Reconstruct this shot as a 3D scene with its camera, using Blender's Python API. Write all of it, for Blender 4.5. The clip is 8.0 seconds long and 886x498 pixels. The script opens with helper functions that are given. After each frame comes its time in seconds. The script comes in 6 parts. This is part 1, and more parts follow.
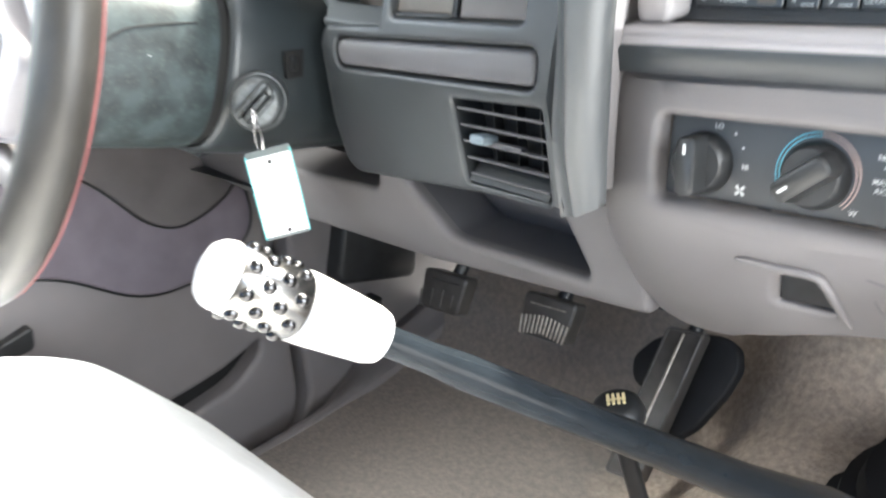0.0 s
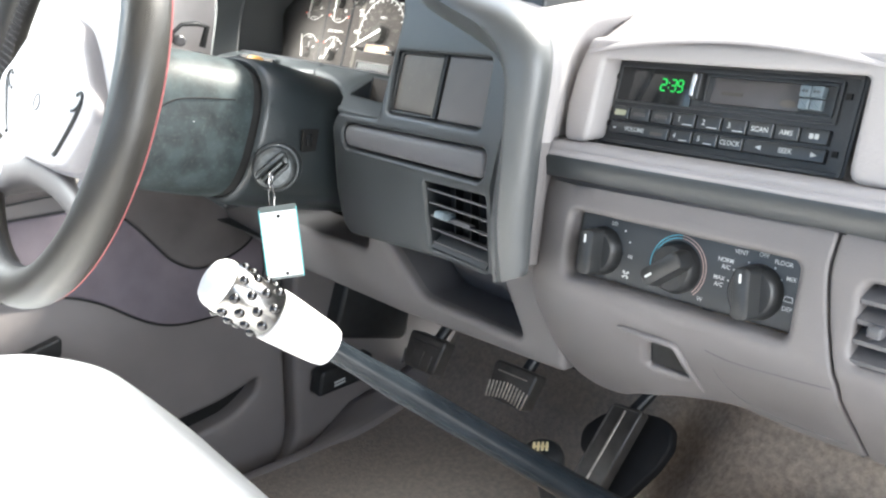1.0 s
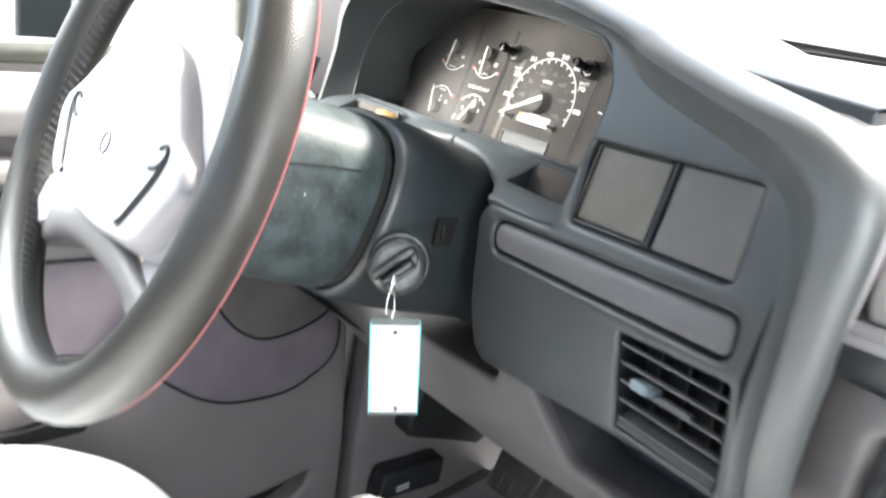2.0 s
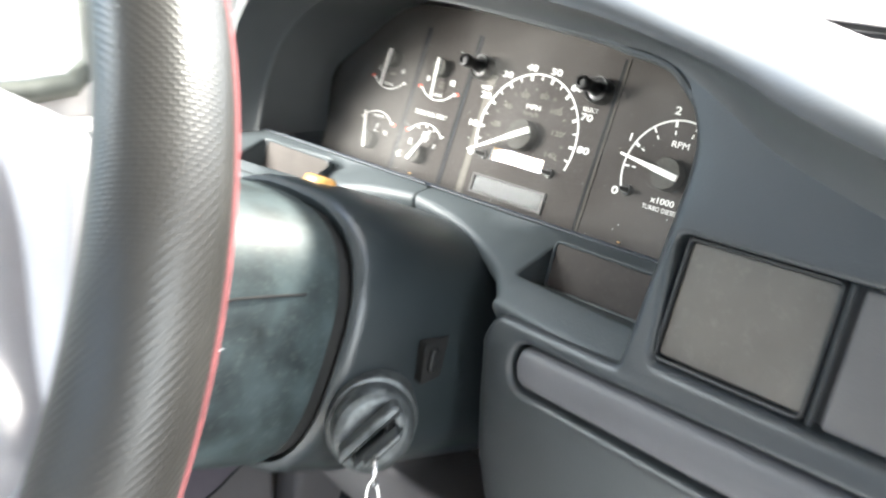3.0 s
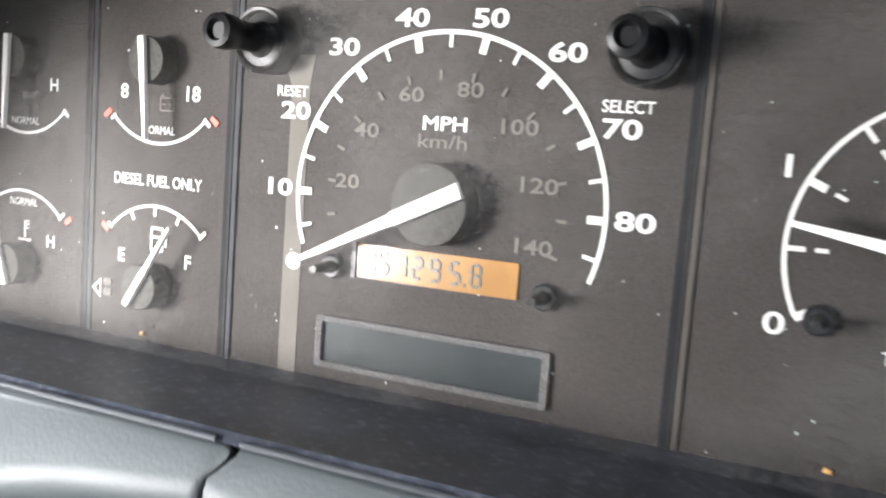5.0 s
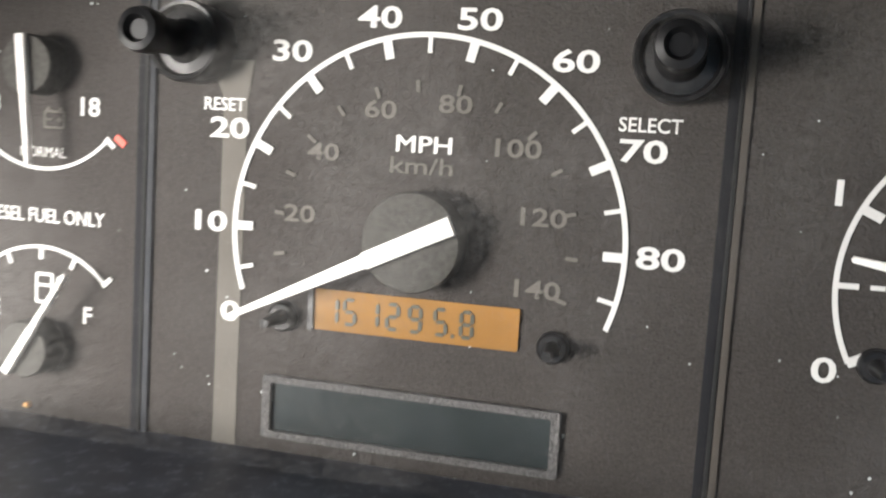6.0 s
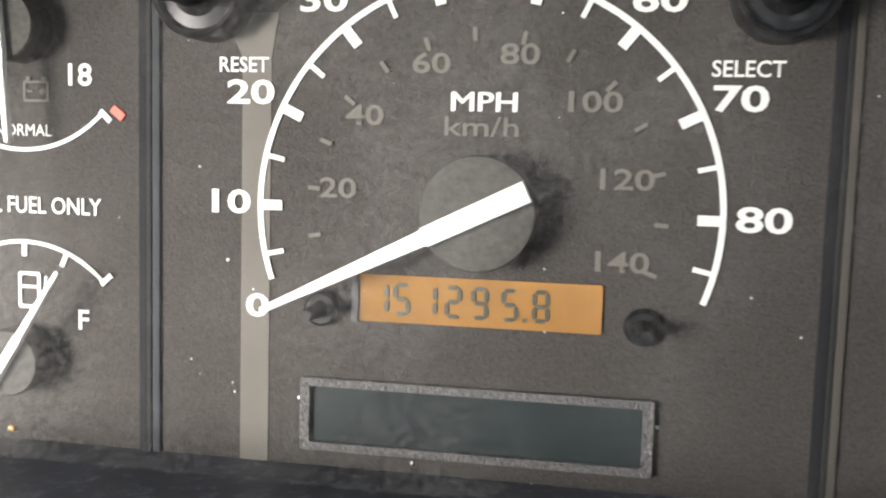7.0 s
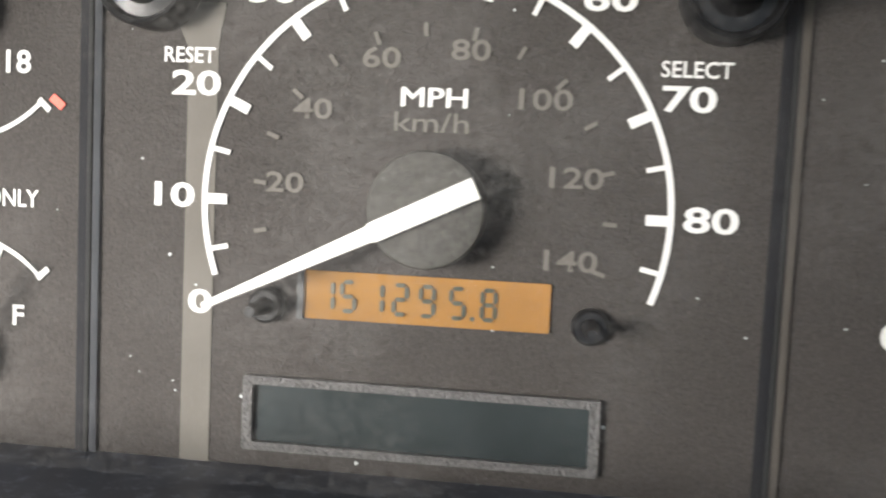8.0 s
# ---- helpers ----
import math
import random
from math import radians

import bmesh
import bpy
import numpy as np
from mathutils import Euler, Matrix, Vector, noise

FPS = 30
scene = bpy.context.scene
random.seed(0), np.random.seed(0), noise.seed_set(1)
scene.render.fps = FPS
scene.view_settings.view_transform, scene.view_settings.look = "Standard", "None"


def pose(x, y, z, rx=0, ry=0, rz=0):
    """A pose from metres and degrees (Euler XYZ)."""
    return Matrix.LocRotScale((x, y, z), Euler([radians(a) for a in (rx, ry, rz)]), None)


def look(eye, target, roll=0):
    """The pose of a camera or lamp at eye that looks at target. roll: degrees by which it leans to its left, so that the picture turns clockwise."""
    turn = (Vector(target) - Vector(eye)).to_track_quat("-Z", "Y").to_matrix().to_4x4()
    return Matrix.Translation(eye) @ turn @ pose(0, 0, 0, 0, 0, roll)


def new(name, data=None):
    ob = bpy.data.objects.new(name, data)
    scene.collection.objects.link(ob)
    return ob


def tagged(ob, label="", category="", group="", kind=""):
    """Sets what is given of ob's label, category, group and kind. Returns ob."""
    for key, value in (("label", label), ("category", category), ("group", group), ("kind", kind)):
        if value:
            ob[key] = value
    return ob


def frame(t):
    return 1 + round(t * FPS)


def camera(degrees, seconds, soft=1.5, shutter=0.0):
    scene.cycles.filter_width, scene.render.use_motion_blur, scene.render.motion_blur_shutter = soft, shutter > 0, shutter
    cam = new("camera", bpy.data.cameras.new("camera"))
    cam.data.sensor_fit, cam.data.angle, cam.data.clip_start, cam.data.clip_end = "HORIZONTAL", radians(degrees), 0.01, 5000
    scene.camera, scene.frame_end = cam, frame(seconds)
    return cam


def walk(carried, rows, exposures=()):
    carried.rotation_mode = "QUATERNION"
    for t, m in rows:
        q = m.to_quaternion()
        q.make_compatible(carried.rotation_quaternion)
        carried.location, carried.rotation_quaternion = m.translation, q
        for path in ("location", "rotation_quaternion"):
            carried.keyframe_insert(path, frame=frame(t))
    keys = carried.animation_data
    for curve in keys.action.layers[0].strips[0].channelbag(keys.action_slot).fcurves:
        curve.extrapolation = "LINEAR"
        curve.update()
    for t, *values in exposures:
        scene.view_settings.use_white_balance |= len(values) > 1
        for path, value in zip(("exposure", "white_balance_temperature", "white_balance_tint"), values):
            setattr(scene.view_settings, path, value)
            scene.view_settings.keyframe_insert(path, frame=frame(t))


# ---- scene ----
cam = camera(52.6, 8.0, soft=2.1, shutter=0.6)
PATH = [
    (0, (0.196, -0.017, 0.745), (-1.0035, 1.039, 0.0319), -6.0),
    (0.5, (0.295, -0.071, 0.768), (-0.9857, 0.9558, 0.1614), -3.3),
    (0.8, (0.3365, -0.0831, 0.7679), (-0.9323, 0.9841, 0.2077), -1.14),
    (1, (0.343, -0.079, 0.779), (-0.9273, 0.9883, 0.2226), 0.1),
    (1.4, (0.2643, -0.0628, 0.7592), (-1.0419, 0.9677, 0.2167), 4.5),
    (1.5, (0.221, -0.048, 0.749), (-1.1032, 0.9795, 0.2458), 5.6),
    (1.7, (0.165, -0.03, 0.759), (-1.1866, 0.9673, 0.2682), 7.8),
    (2.8, (-0.092, 0.068, 0.807), (-1.3151, 1.1984, 0.2698), 4.3),
    (3, (-0.138, 0.097, 0.796), (-1.3146, 1.271, 0.2484), 4.6),
    (3.5, (-0.227, 0.195, 0.79), (-1.2427, 1.488, 0.1907), 4.3),
    (4, (-0.315, 0.278, 0.771), (-1.1489, 1.6684, 0.1121), 2.7),
    (4.5, (-0.388, 0.33, 0.771), (-1.1727, 1.735, 0.0834), -1.9),
    (4.7, (-0.409, 0.35, 0.764), (-1.1827, 1.7635, 0.0813), -3.3),
    (5.8, (-0.47, 0.382, 0.756), (-0.9879, 1.9183, 0.0972), -1.8),
    (6, (-0.478, 0.39, 0.756), (-0.9085, 1.9378, 0.0621), -1.2),
    (6.5, (-0.492, 0.395, 0.745), (-0.8463, 1.9731, 0.0767), -1.2),
    (7, (-0.508, 0.404, 0.741), (-0.809, 1.9867, 0.0577), -1.7),
    (7.5, (-0.515, 0.412, 0.736), (-0.7504, 2.0127, 0.0691), -0.8),
    (8, (-0.507, 0.405, 0.738), (-0.7213, 2.0092, 0.0723), 0.3),
]
walk(cam, [(t, look(eye, target, roll)) for t, eye, target, roll in PATH],
     [(0.0, 3.05, 6550, 6), (0.5, 2.70, 6500, 6), (1.0, 2.60, 6450, 6), (1.7, 2.60, 6450, 6), (2.8, 2.74, 6350, 4), (3.5, 2.74, 6200, 7), (4.0, 2.68, 6050, 9), (4.5, 2.66, 6050, 10), (5.8, 1.80, 6450, 9), (8.0, 1.86, 6450, 8)])

# ---- light ----
world = bpy.data.worlds.new("sky")
scene.world = world
world.use_nodes = True
wn = world.node_tree
sky = wn.nodes.new("ShaderNodeTexSky")
sky.sky_type, sky.sun_disc = "NISHITA", False
sky.sun_elevation, sky.sun_rotation = radians(50), radians(7.6)
sky.altitude, sky.air_density, sky.dust_density = 50, 1.0, 3.0
wn.links.new(sky.outputs[0], wn.nodes["Background"].inputs[0])
wn.nodes["Background"].inputs[1].default_value = 0.15
sun = new("sun", bpy.data.lights.new("sun", "SUN"))
sun.data.energy, sun.data.angle, sun.data.color = 3.4, radians(4), (1.0, 0.94, 0.86)
sun.matrix_world = look((0.4, 3.0, 3.6), (0, 0, 0))

side = new("driver_window_light", bpy.data.lights.new("driver_window_light", "AREA"))
side.data.shape, side.data.size, side.data.size_y = "RECTANGLE", 0.26, 0.13
side.data.energy, side.data.color, side.data.spread = 0.32, (1.0, 0.95, 0.90), radians(54)
side.matrix_world = look((-0.905, 0.185, 0.775), (-0.690, 0.510, 0.690))

sky_in = new("driver_window_sky", bpy.data.lights.new("driver_window_sky", "AREA"))
sky_in.data.shape, sky_in.data.size, sky_in.data.size_y = "RECTANGLE", 0.5, 0.36
sky_in.data.energy, sky_in.data.color, sky_in.data.spread = 0.8, (0.95, 0.98, 1.0), radians(60)
sky_in.matrix_world = look((-0.905, -0.08, 0.92), (-0.47, 0.20, 0.34))

# fill lamp added in the unseen passenger doorway to brighten dash and floor
door_fill = new("passenger_door_fill", bpy.data.lights.new("passenger_door_fill", "AREA"))
door_fill.data.shape, door_fill.data.size, door_fill.data.size_y = "RECTANGLE", 0.5, 0.65
door_fill.data.energy, door_fill.data.color, door_fill.data.spread = 1.25, (0.98, 0.98, 1.0), radians(130)
door_fill.matrix_world = look((0.69, 0.32, 0.76), (-0.20, 0.50, 0.47))

# ---- materials ----


def mat(name, col, rough=0.5, metal=0.0, vary=0.12, scale=40.0, bump=0.0, bscale=600.0, spec=0.5, emit=None, dirt=0.0, dirtcol=(0.3, 0.27, 0.23), coat=0.0):
    m = bpy.data.materials.new(name)
    m.use_nodes = True
    nt = m.node_tree
    b = nt.nodes["Principled BSDF"]
    b.inputs["Roughness"].default_value = rough
    b.inputs["Metallic"].default_value = metal
    b.inputs["Specular IOR Level"].default_value = spec
    b.inputs["Coat Weight"].default_value = coat
    b.inputs["Coat Roughness"].default_value = 0.25
    tc = nt.nodes.new("ShaderNodeTexCoord")
    n1 = nt.nodes.new("ShaderNodeTexNoise")
    n1.inputs["Scale"].default_value = scale
    n1.inputs["Detail"].default_value = 6
    nt.links.new(tc.outputs["Object"], n1.inputs["Vector"])
    ramp = nt.nodes.new("ShaderNodeValToRGB")
    lo = [max(0, c * (1 - vary)) for c in col]
    hi = [min(1, c * (1 + vary)) for c in col]
    ramp.color_ramp.elements[0].position, ramp.color_ramp.elements[1].position = 0.3, 0.7
    ramp.color_ramp.elements[0].color, ramp.color_ramp.elements[1].color = (*lo, 1), (*hi, 1)
    nt.links.new(n1.outputs["Fac"], ramp.inputs["Fac"])
    out = ramp.outputs["Color"]
    if dirt > 0:
        n3 = nt.nodes.new("ShaderNodeTexNoise")
        n3.inputs["Scale"].default_value = scale * 5
        n3.inputs["Detail"].default_value = 10
        n3.inputs["Roughness"].default_value = 0.75
        nt.links.new(tc.outputs["Object"], n3.inputs["Vector"])
        r3 = nt.nodes.new("ShaderNodeMapRange")
        r3.inputs[1].default_value, r3.inputs[2].default_value = 0.52, 0.78
        r3.inputs[3].default_value, r3.inputs[4].default_value = 0.0, dirt
        nt.links.new(n3.outputs["Fac"], r3.inputs[0])
        mx = nt.nodes.new("ShaderNodeMix")
        mx.data_type = "RGBA"
        mx.inputs[7].default_value = (*dirtcol, 1)
        nt.links.new(r3.outputs[0], mx.inputs[0])
        nt.links.new(out, mx.inputs[6])
        out = mx.outputs[2]
    nt.links.new(out, b.inputs["Base Color"])
    rr = nt.nodes.new("ShaderNodeMapRange")
    rr.inputs[3].default_value, rr.inputs[4].default_value = max(0.02, rough - 0.07), min(1, rough + 0.07)
    nt.links.new(n1.outputs["Fac"], rr.inputs[0])
    nt.links.new(rr.outputs[0], b.inputs["Roughness"])
    if bump > 0:
        n2 = nt.nodes.new("ShaderNodeTexNoise")
        n2.inputs["Scale"].default_value = bscale
        n2.inputs["Detail"].default_value = 3
        nt.links.new(tc.outputs["Object"], n2.inputs["Vector"])
        bp = nt.nodes.new("ShaderNodeBump")
        bp.inputs["Strength"].default_value = bump
        bp.inputs["Distance"].default_value = 0.0015
        nt.links.new(n2.outputs["Fac"], bp.inputs["Height"])
        nt.links.new(bp.outputs[0], b.inputs["Normal"])
    if emit:
        b.inputs["Emission Color"].default_value = (*emit[:3], 1)
        b.inputs["Emission Strength"].default_value = emit[3]
    return m


def leather(name, col, rough):
    """Perforated cover: rows of small pricks, laid out over the cover's own surface."""
    m = mat(name, col, rough, vary=0.15, scale=25)
    nt = m.node_tree
    b = nt.nodes["Principled BSDF"]
    uv, mp, vo, mr, bp = (nt.nodes.new(k) for k in ("ShaderNodeUVMap", "ShaderNodeMapping", "ShaderNodeTexVoronoi", "ShaderNodeMapRange", "ShaderNodeBump"))
    vo.voronoi_dimensions = "2D"
    vo.inputs["Scale"].default_value, vo.inputs["Randomness"].default_value = 500, 0.06
    mp.inputs["Rotation"].default_value = (0, 0, 0.785)
    mr.inputs[1].default_value, mr.inputs[2].default_value = 0.18, 0.42
    bp.inputs["Strength"].default_value, bp.inputs["Distance"].default_value = 0.15, 0.0010
    for x, y in ((uv.outputs[0], mp.inputs["Vector"]), (mp.outputs[0], vo.inputs["Vector"]), (vo.outputs["Distance"], mr.inputs[0]), (mr.outputs[0], bp.inputs["Height"]), (bp.outputs[0], b.inputs["Normal"])):
        nt.links.new(x, y)
    return m


def glass(name, tint=(1, 1, 1)):
    m = bpy.data.materials.new(name)
    m.use_nodes = True
    nt = m.node_tree
    nt.nodes.remove(nt.nodes["Principled BSDF"])
    tr, gl, fr, mx = (nt.nodes.new(k) for k in ("ShaderNodeBsdfTransparent", "ShaderNodeBsdfGlossy", "ShaderNodeFresnel", "ShaderNodeMixShader"))
    tr.inputs[0].default_value = (*tint, 1)
    gl.inputs["Roughness"].default_value = 0.03
    fr.inputs[0].default_value = 1.45
    nt.links.new(fr.outputs[0], mx.inputs[0])
    nt.links.new(tr.outputs[0], mx.inputs[1])
    nt.links.new(gl.outputs[0], mx.inputs[2])
    nt.links.new(mx.outputs[0], nt.nodes["Material Output"].inputs[0])
    return m


def carpet_mat(name, col, worn):
    """Cut pile in col, blended along X to the greyer second colour with an uneven border."""
    m = mat(name, col, 0.95, vary=0.24, scale=120, bump=1.0, bscale=230, spec=0.1, dirt=0.4, dirtcol=(0.10, 0.08, 0.07))
    nt = m.node_tree
    b = nt.nodes["Principled BSDF"]
    base = b.inputs["Base Color"].links[0].from_socket
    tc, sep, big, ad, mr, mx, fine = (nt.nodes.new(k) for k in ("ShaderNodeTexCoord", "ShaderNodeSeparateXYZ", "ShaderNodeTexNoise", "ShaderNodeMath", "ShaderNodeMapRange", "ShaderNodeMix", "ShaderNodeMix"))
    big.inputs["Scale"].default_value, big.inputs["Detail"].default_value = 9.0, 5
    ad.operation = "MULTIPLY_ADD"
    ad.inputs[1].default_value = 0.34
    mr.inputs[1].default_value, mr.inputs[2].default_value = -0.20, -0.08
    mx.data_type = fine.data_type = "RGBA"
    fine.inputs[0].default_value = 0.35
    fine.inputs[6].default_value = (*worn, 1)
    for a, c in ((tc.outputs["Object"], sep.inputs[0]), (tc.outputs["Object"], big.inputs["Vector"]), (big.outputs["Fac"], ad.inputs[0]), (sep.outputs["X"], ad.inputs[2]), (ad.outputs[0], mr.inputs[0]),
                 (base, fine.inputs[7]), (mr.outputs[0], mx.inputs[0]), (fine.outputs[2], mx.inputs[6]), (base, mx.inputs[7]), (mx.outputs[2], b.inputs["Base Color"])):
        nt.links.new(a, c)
    return m


DARK = mat("charcoal_plastic", (0.0262, 0.0300, 0.0328), 0.40, spec=0.6, vary=0.10, scale=18, bump=0.12, bscale=900)
HOOD = mat("charcoal_hood_vinyl", (0.060, 0.064, 0.066), 0.42, spec=0.6, vary=0.10, scale=14, bump=0.06, bscale=800)
SHELF = mat("charcoal_soft_plastic", (0.057, 0.066, 0.070), 0.52, spec=0.5, vary=0.10, scale=18, bump=0.10, bscale=900)
PANEL = mat("grey_switch_panel", (0.078, 0.077, 0.083), 0.5, vary=0.08, scale=30, bump=0.12, bscale=1000)
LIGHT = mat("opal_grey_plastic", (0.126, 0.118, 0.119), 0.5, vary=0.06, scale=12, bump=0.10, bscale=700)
COVER = mat("warm_grey_cover", (0.088, 0.083, 0.083), 0.55, vary=0.1, scale=40, bump=0.12, bscale=1000)
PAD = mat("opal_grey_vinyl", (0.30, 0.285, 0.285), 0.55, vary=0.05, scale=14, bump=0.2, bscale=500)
COLUMN = mat("column_shroud_plastic", (0.026, 0.036, 0.038), 0.50, spec=0.32, vary=0.60, scale=48, bump=0.08, bscale=900, dirt=0.8, dirtcol=(0.085, 0.10, 0.092))
LOCK = mat("lock_housing_plastic", (0.020, 0.026, 0.029), 0.32, vary=0.1, scale=20, bump=0.1, bscale=900)
BLACK = mat("black_plastic", (0.018, 0.019, 0.02), 0.4, vary=0.2, scale=60, bump=0.06, bscale=900)
# near-black for joints and holes, and for shade behind openings and pedals
VOID = mat("cavity_shade", (0.008, 0.008, 0.008), 0.9)
FACE = mat("gauge_face", (0.040, 0.0356, 0.0330), 0.8, spec=0.12, vary=0.24, scale=1500, bump=0.36, bscale=1700, dirt=0.5, dirtcol=(0.10, 0.09, 0.08))
LENSFRAME = mat("lens_frame", (0.040, 0.046, 0.060), 0.45, vary=0.5, scale=60, dirt=1.0, dirtcol=(0.23, 0.25, 0.30))
HUB = mat("gauge_hub", (0.055, 0.053, 0.048), 0.75, spec=0.12, vary=0.25, scale=900, bump=0.12, bscale=1500)
INK = mat("white_gauge_ink", (0.58, 0.57, 0.55), 0.6, vary=0.03)
DIM = mat("grey_gauge_ink", (0.112, 0.103, 0.092), 0.8, spec=0.1, vary=0.05)
REDINK = mat("red_gauge_ink", (0.62, 0.07, 0.035), 0.6, vary=0.05)
YELINK = mat("yellow_gauge_ink", (0.75, 0.5, 0.05), 0.6, vary=0.05)
NEEDLE = mat("needle_white", (0.78, 0.76, 0.72), 0.5, vary=0.02)
STRIP = mat("light_guide_strip", (0.108, 0.100, 0.088), 0.8, spec=0.1, vary=0.12, scale=50)
AMBER = mat("amber_display", (0.21, 0.105, 0.025), 0.22, spec=0.3, vary=0.2, scale=45, emit=(1.0, 0.45, 0.08, 0.010))
SEGMENT = mat("display_segment", (0.035, 0.035, 0.018), 0.4)
LCD = mat("message_display", (0.020, 0.025, 0.026), 0.36, spec=0.09, vary=0.25, scale=50)
LCDFRAME = mat("display_frame", (0.06, 0.057, 0.056), 0.4, vary=0.5, scale=1400, bump=0.6, bscale=1600, dirt=0.5, dirtcol=(0.25, 0.24, 0.23))
GREEN = mat("green_clock_segment", (0.0, 0.3, 0.05), 0.4, emit=(0.03, 1.0, 0.10, 0.09))
AGED = mat("yellowed_print", (0.30, 0.31, 0.22), 0.6)
RADIO = mat("radio_faceplate", (0.035, 0.036, 0.038), 0.45, vary=0.1, scale=60, bump=0.06, bscale=1200)
BUTTON = mat("radio_button", (0.028, 0.03, 0.032), 0.32, vary=0.1, scale=80)
SMOKE = mat("smoked_window", (0.012, 0.013, 0.014), 0.12, vary=0.2)
TAPE = mat("cassette_door", (0.06, 0.055, 0.055), 0.35, vary=0.15, scale=40)
PALEKEY = mat("pale_blue_button", (0.13, 0.165, 0.19), 0.4, vary=0.1)
LEGEND = mat("legend_print", (0.50, 0.52, 0.52), 0.6, vary=0.03)
BLUEARC = mat("blue_print", (0.10, 0.40, 0.52), 0.6)
REDARC = mat("rose_print", (0.42, 0.31, 0.28), 0.6)
CLIMATE = mat("climate_faceplate", (0.034, 0.038, 0.042), 0.4, vary=0.1, scale=50, bump=0.08, bscale=1000)
WRAP = leather("wheel_cover_leather", (0.030, 0.0285, 0.026), 0.38)
STITCH = mat("red_stitch_seam", (0.25, 0.075, 0.078), 0.6, vary=0.2, scale=300)
SPOKE = mat("wheel_grey_vinyl", (0.105, 0.098, 0.098), 0.65, vary=0.1, bump=0.15, bscale=600)
AIRBAG = mat("airbag_vinyl", (0.40, 0.385, 0.40), 0.5, vary=0.05, bump=0.15, bscale=600)
CHROME = mat("chrome", (0.55, 0.55, 0.56), 0.2, metal=1.0, vary=0.08, scale=90)
DIVIDER = mat("divider_grey", (0.014, 0.014, 0.016), 0.8, spec=0.1)
DIVIDERBLUE = mat("divider_blue_grey", (0.030, 0.032, 0.037), 0.7, spec=0.15)
DIVIDERTAN = mat("divider_tan_grey", (0.062, 0.055, 0.048), 0.7, spec=0.15)
EDGE = mat("polished_edge", (0.05, 0.055, 0.062), 0.5, vary=0.1, spec=0.2)
STEEL = mat("polished_steel", (0.24, 0.235, 0.225), 0.20, metal=1.0, vary=0.12, scale=140)
STUD = mat("dark_steel_stud", (0.07, 0.07, 0.072), 0.22, metal=1.0, vary=0.2, scale=200)
LOCKMETAL = mat("lock_metal", (0.075, 0.082, 0.084), 0.40, metal=0.4, vary=0.45, scale=160, dirt=0.4, dirtcol=(0.16, 0.17, 0.17))
TAG = mat("white_card_tag", (0.86, 0.89, 0.88), 0.45, vary=0.03)
TAGEDGE = mat("teal_plastic_edge", (0.12, 0.55, 0.56), 0.35)
CLEAR = mat("clear_plastic_sleeve", (0.13, 0.15, 0.15), 0.2, vary=0.05)
KNOBWHITE = mat("white_knob", (0.50, 0.50, 0.51), 0.4, vary=0.04)
LEVER = mat("black_lever_paint", (0.010, 0.013, 0.016), 0.20, spec=0.28, vary=0.15, scale=60)
KNOB = mat("matt_black_knob", (0.006, 0.006, 0.0065), 0.36, spec=0.22, vary=0.2, scale=200)
RUBBER = mat("black_rubber", (0.011, 0.011, 0.012), 0.66, spec=0.3, vary=0.2, scale=70, bump=0.15, bscale=500)
PEDAL = mat("worn_pedal_rubber", (0.055, 0.050, 0.046), 0.33, vary=0.25, scale=60, bump=0.12, bscale=400)
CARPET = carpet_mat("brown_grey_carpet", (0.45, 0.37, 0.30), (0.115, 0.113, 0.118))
CLOTH = mat("door_cloth", (0.165, 0.145, 0.165), 0.95, vary=0.12, scale=20, bump=0.5, bscale=900, spec=0.1)
DOORCLOTH = mat("door_cloth_dark", (0.115, 0.105, 0.105), 0.95, vary=0.12, scale=20, bump=0.5, bscale=900, spec=0.1)
DOORVINYL = mat("door_vinyl", (0.180, 0.164, 0.163), 0.55, vary=0.07, scale=12, bump=0.2, bscale=600)
SEAT = mat("pale_seat_cloth", (0.86, 0.85, 0.84), 0.9, vary=0.05, scale=20, bump=0.35, bscale=900, spec=0.1)
WEATHER = mat("rubber_weatherstrip", (0.07, 0.075, 0.065), 0.55, vary=0.25, scale=40)
TRIM = mat("pillar_trim", (0.46, 0.44, 0.43), 0.6, vary=0.06, bump=0.15, bscale=600)
HEADLINER = mat("headliner", (0.50, 0.48, 0.45), 0.95, vary=0.05, bump=0.3, bscale=500)
ORANGE = mat("orange_button", (0.78, 0.42, 0.12), 0.4, vary=0.06)
BULB = mat("pale_blank_plate", (0.070, 0.062, 0.057), 0.75, spec=0.10, vary=0.12, scale=60, dirt=0.10)
BLANKGLOSS = mat("scuffed_blank_plate", (0.095, 0.086, 0.076), 0.50, spec=0.4, vary=0.16, scale=26, bump=0.05, bscale=300, dirt=0.2)
GOLD = mat("brass_emblem", (0.85, 0.72, 0.42), 0.5, metal=0.3, vary=0.1)
GROUND = mat("pale_concrete", (0.42, 0.41, 0.39), 0.9, vary=0.25, scale=3)
PAINT = mat("white_body_paint", (0.75, 0.76, 0.76), 0.3, vary=0.03, coat=0.5)
GLASS = glass("window_glass", (0.93, 0.96, 0.94))
RIBMETAL = mat("worn_pedal_metal", (0.42, 0.38, 0.33), 0.32, metal=0.6, vary=0.3, scale=120)


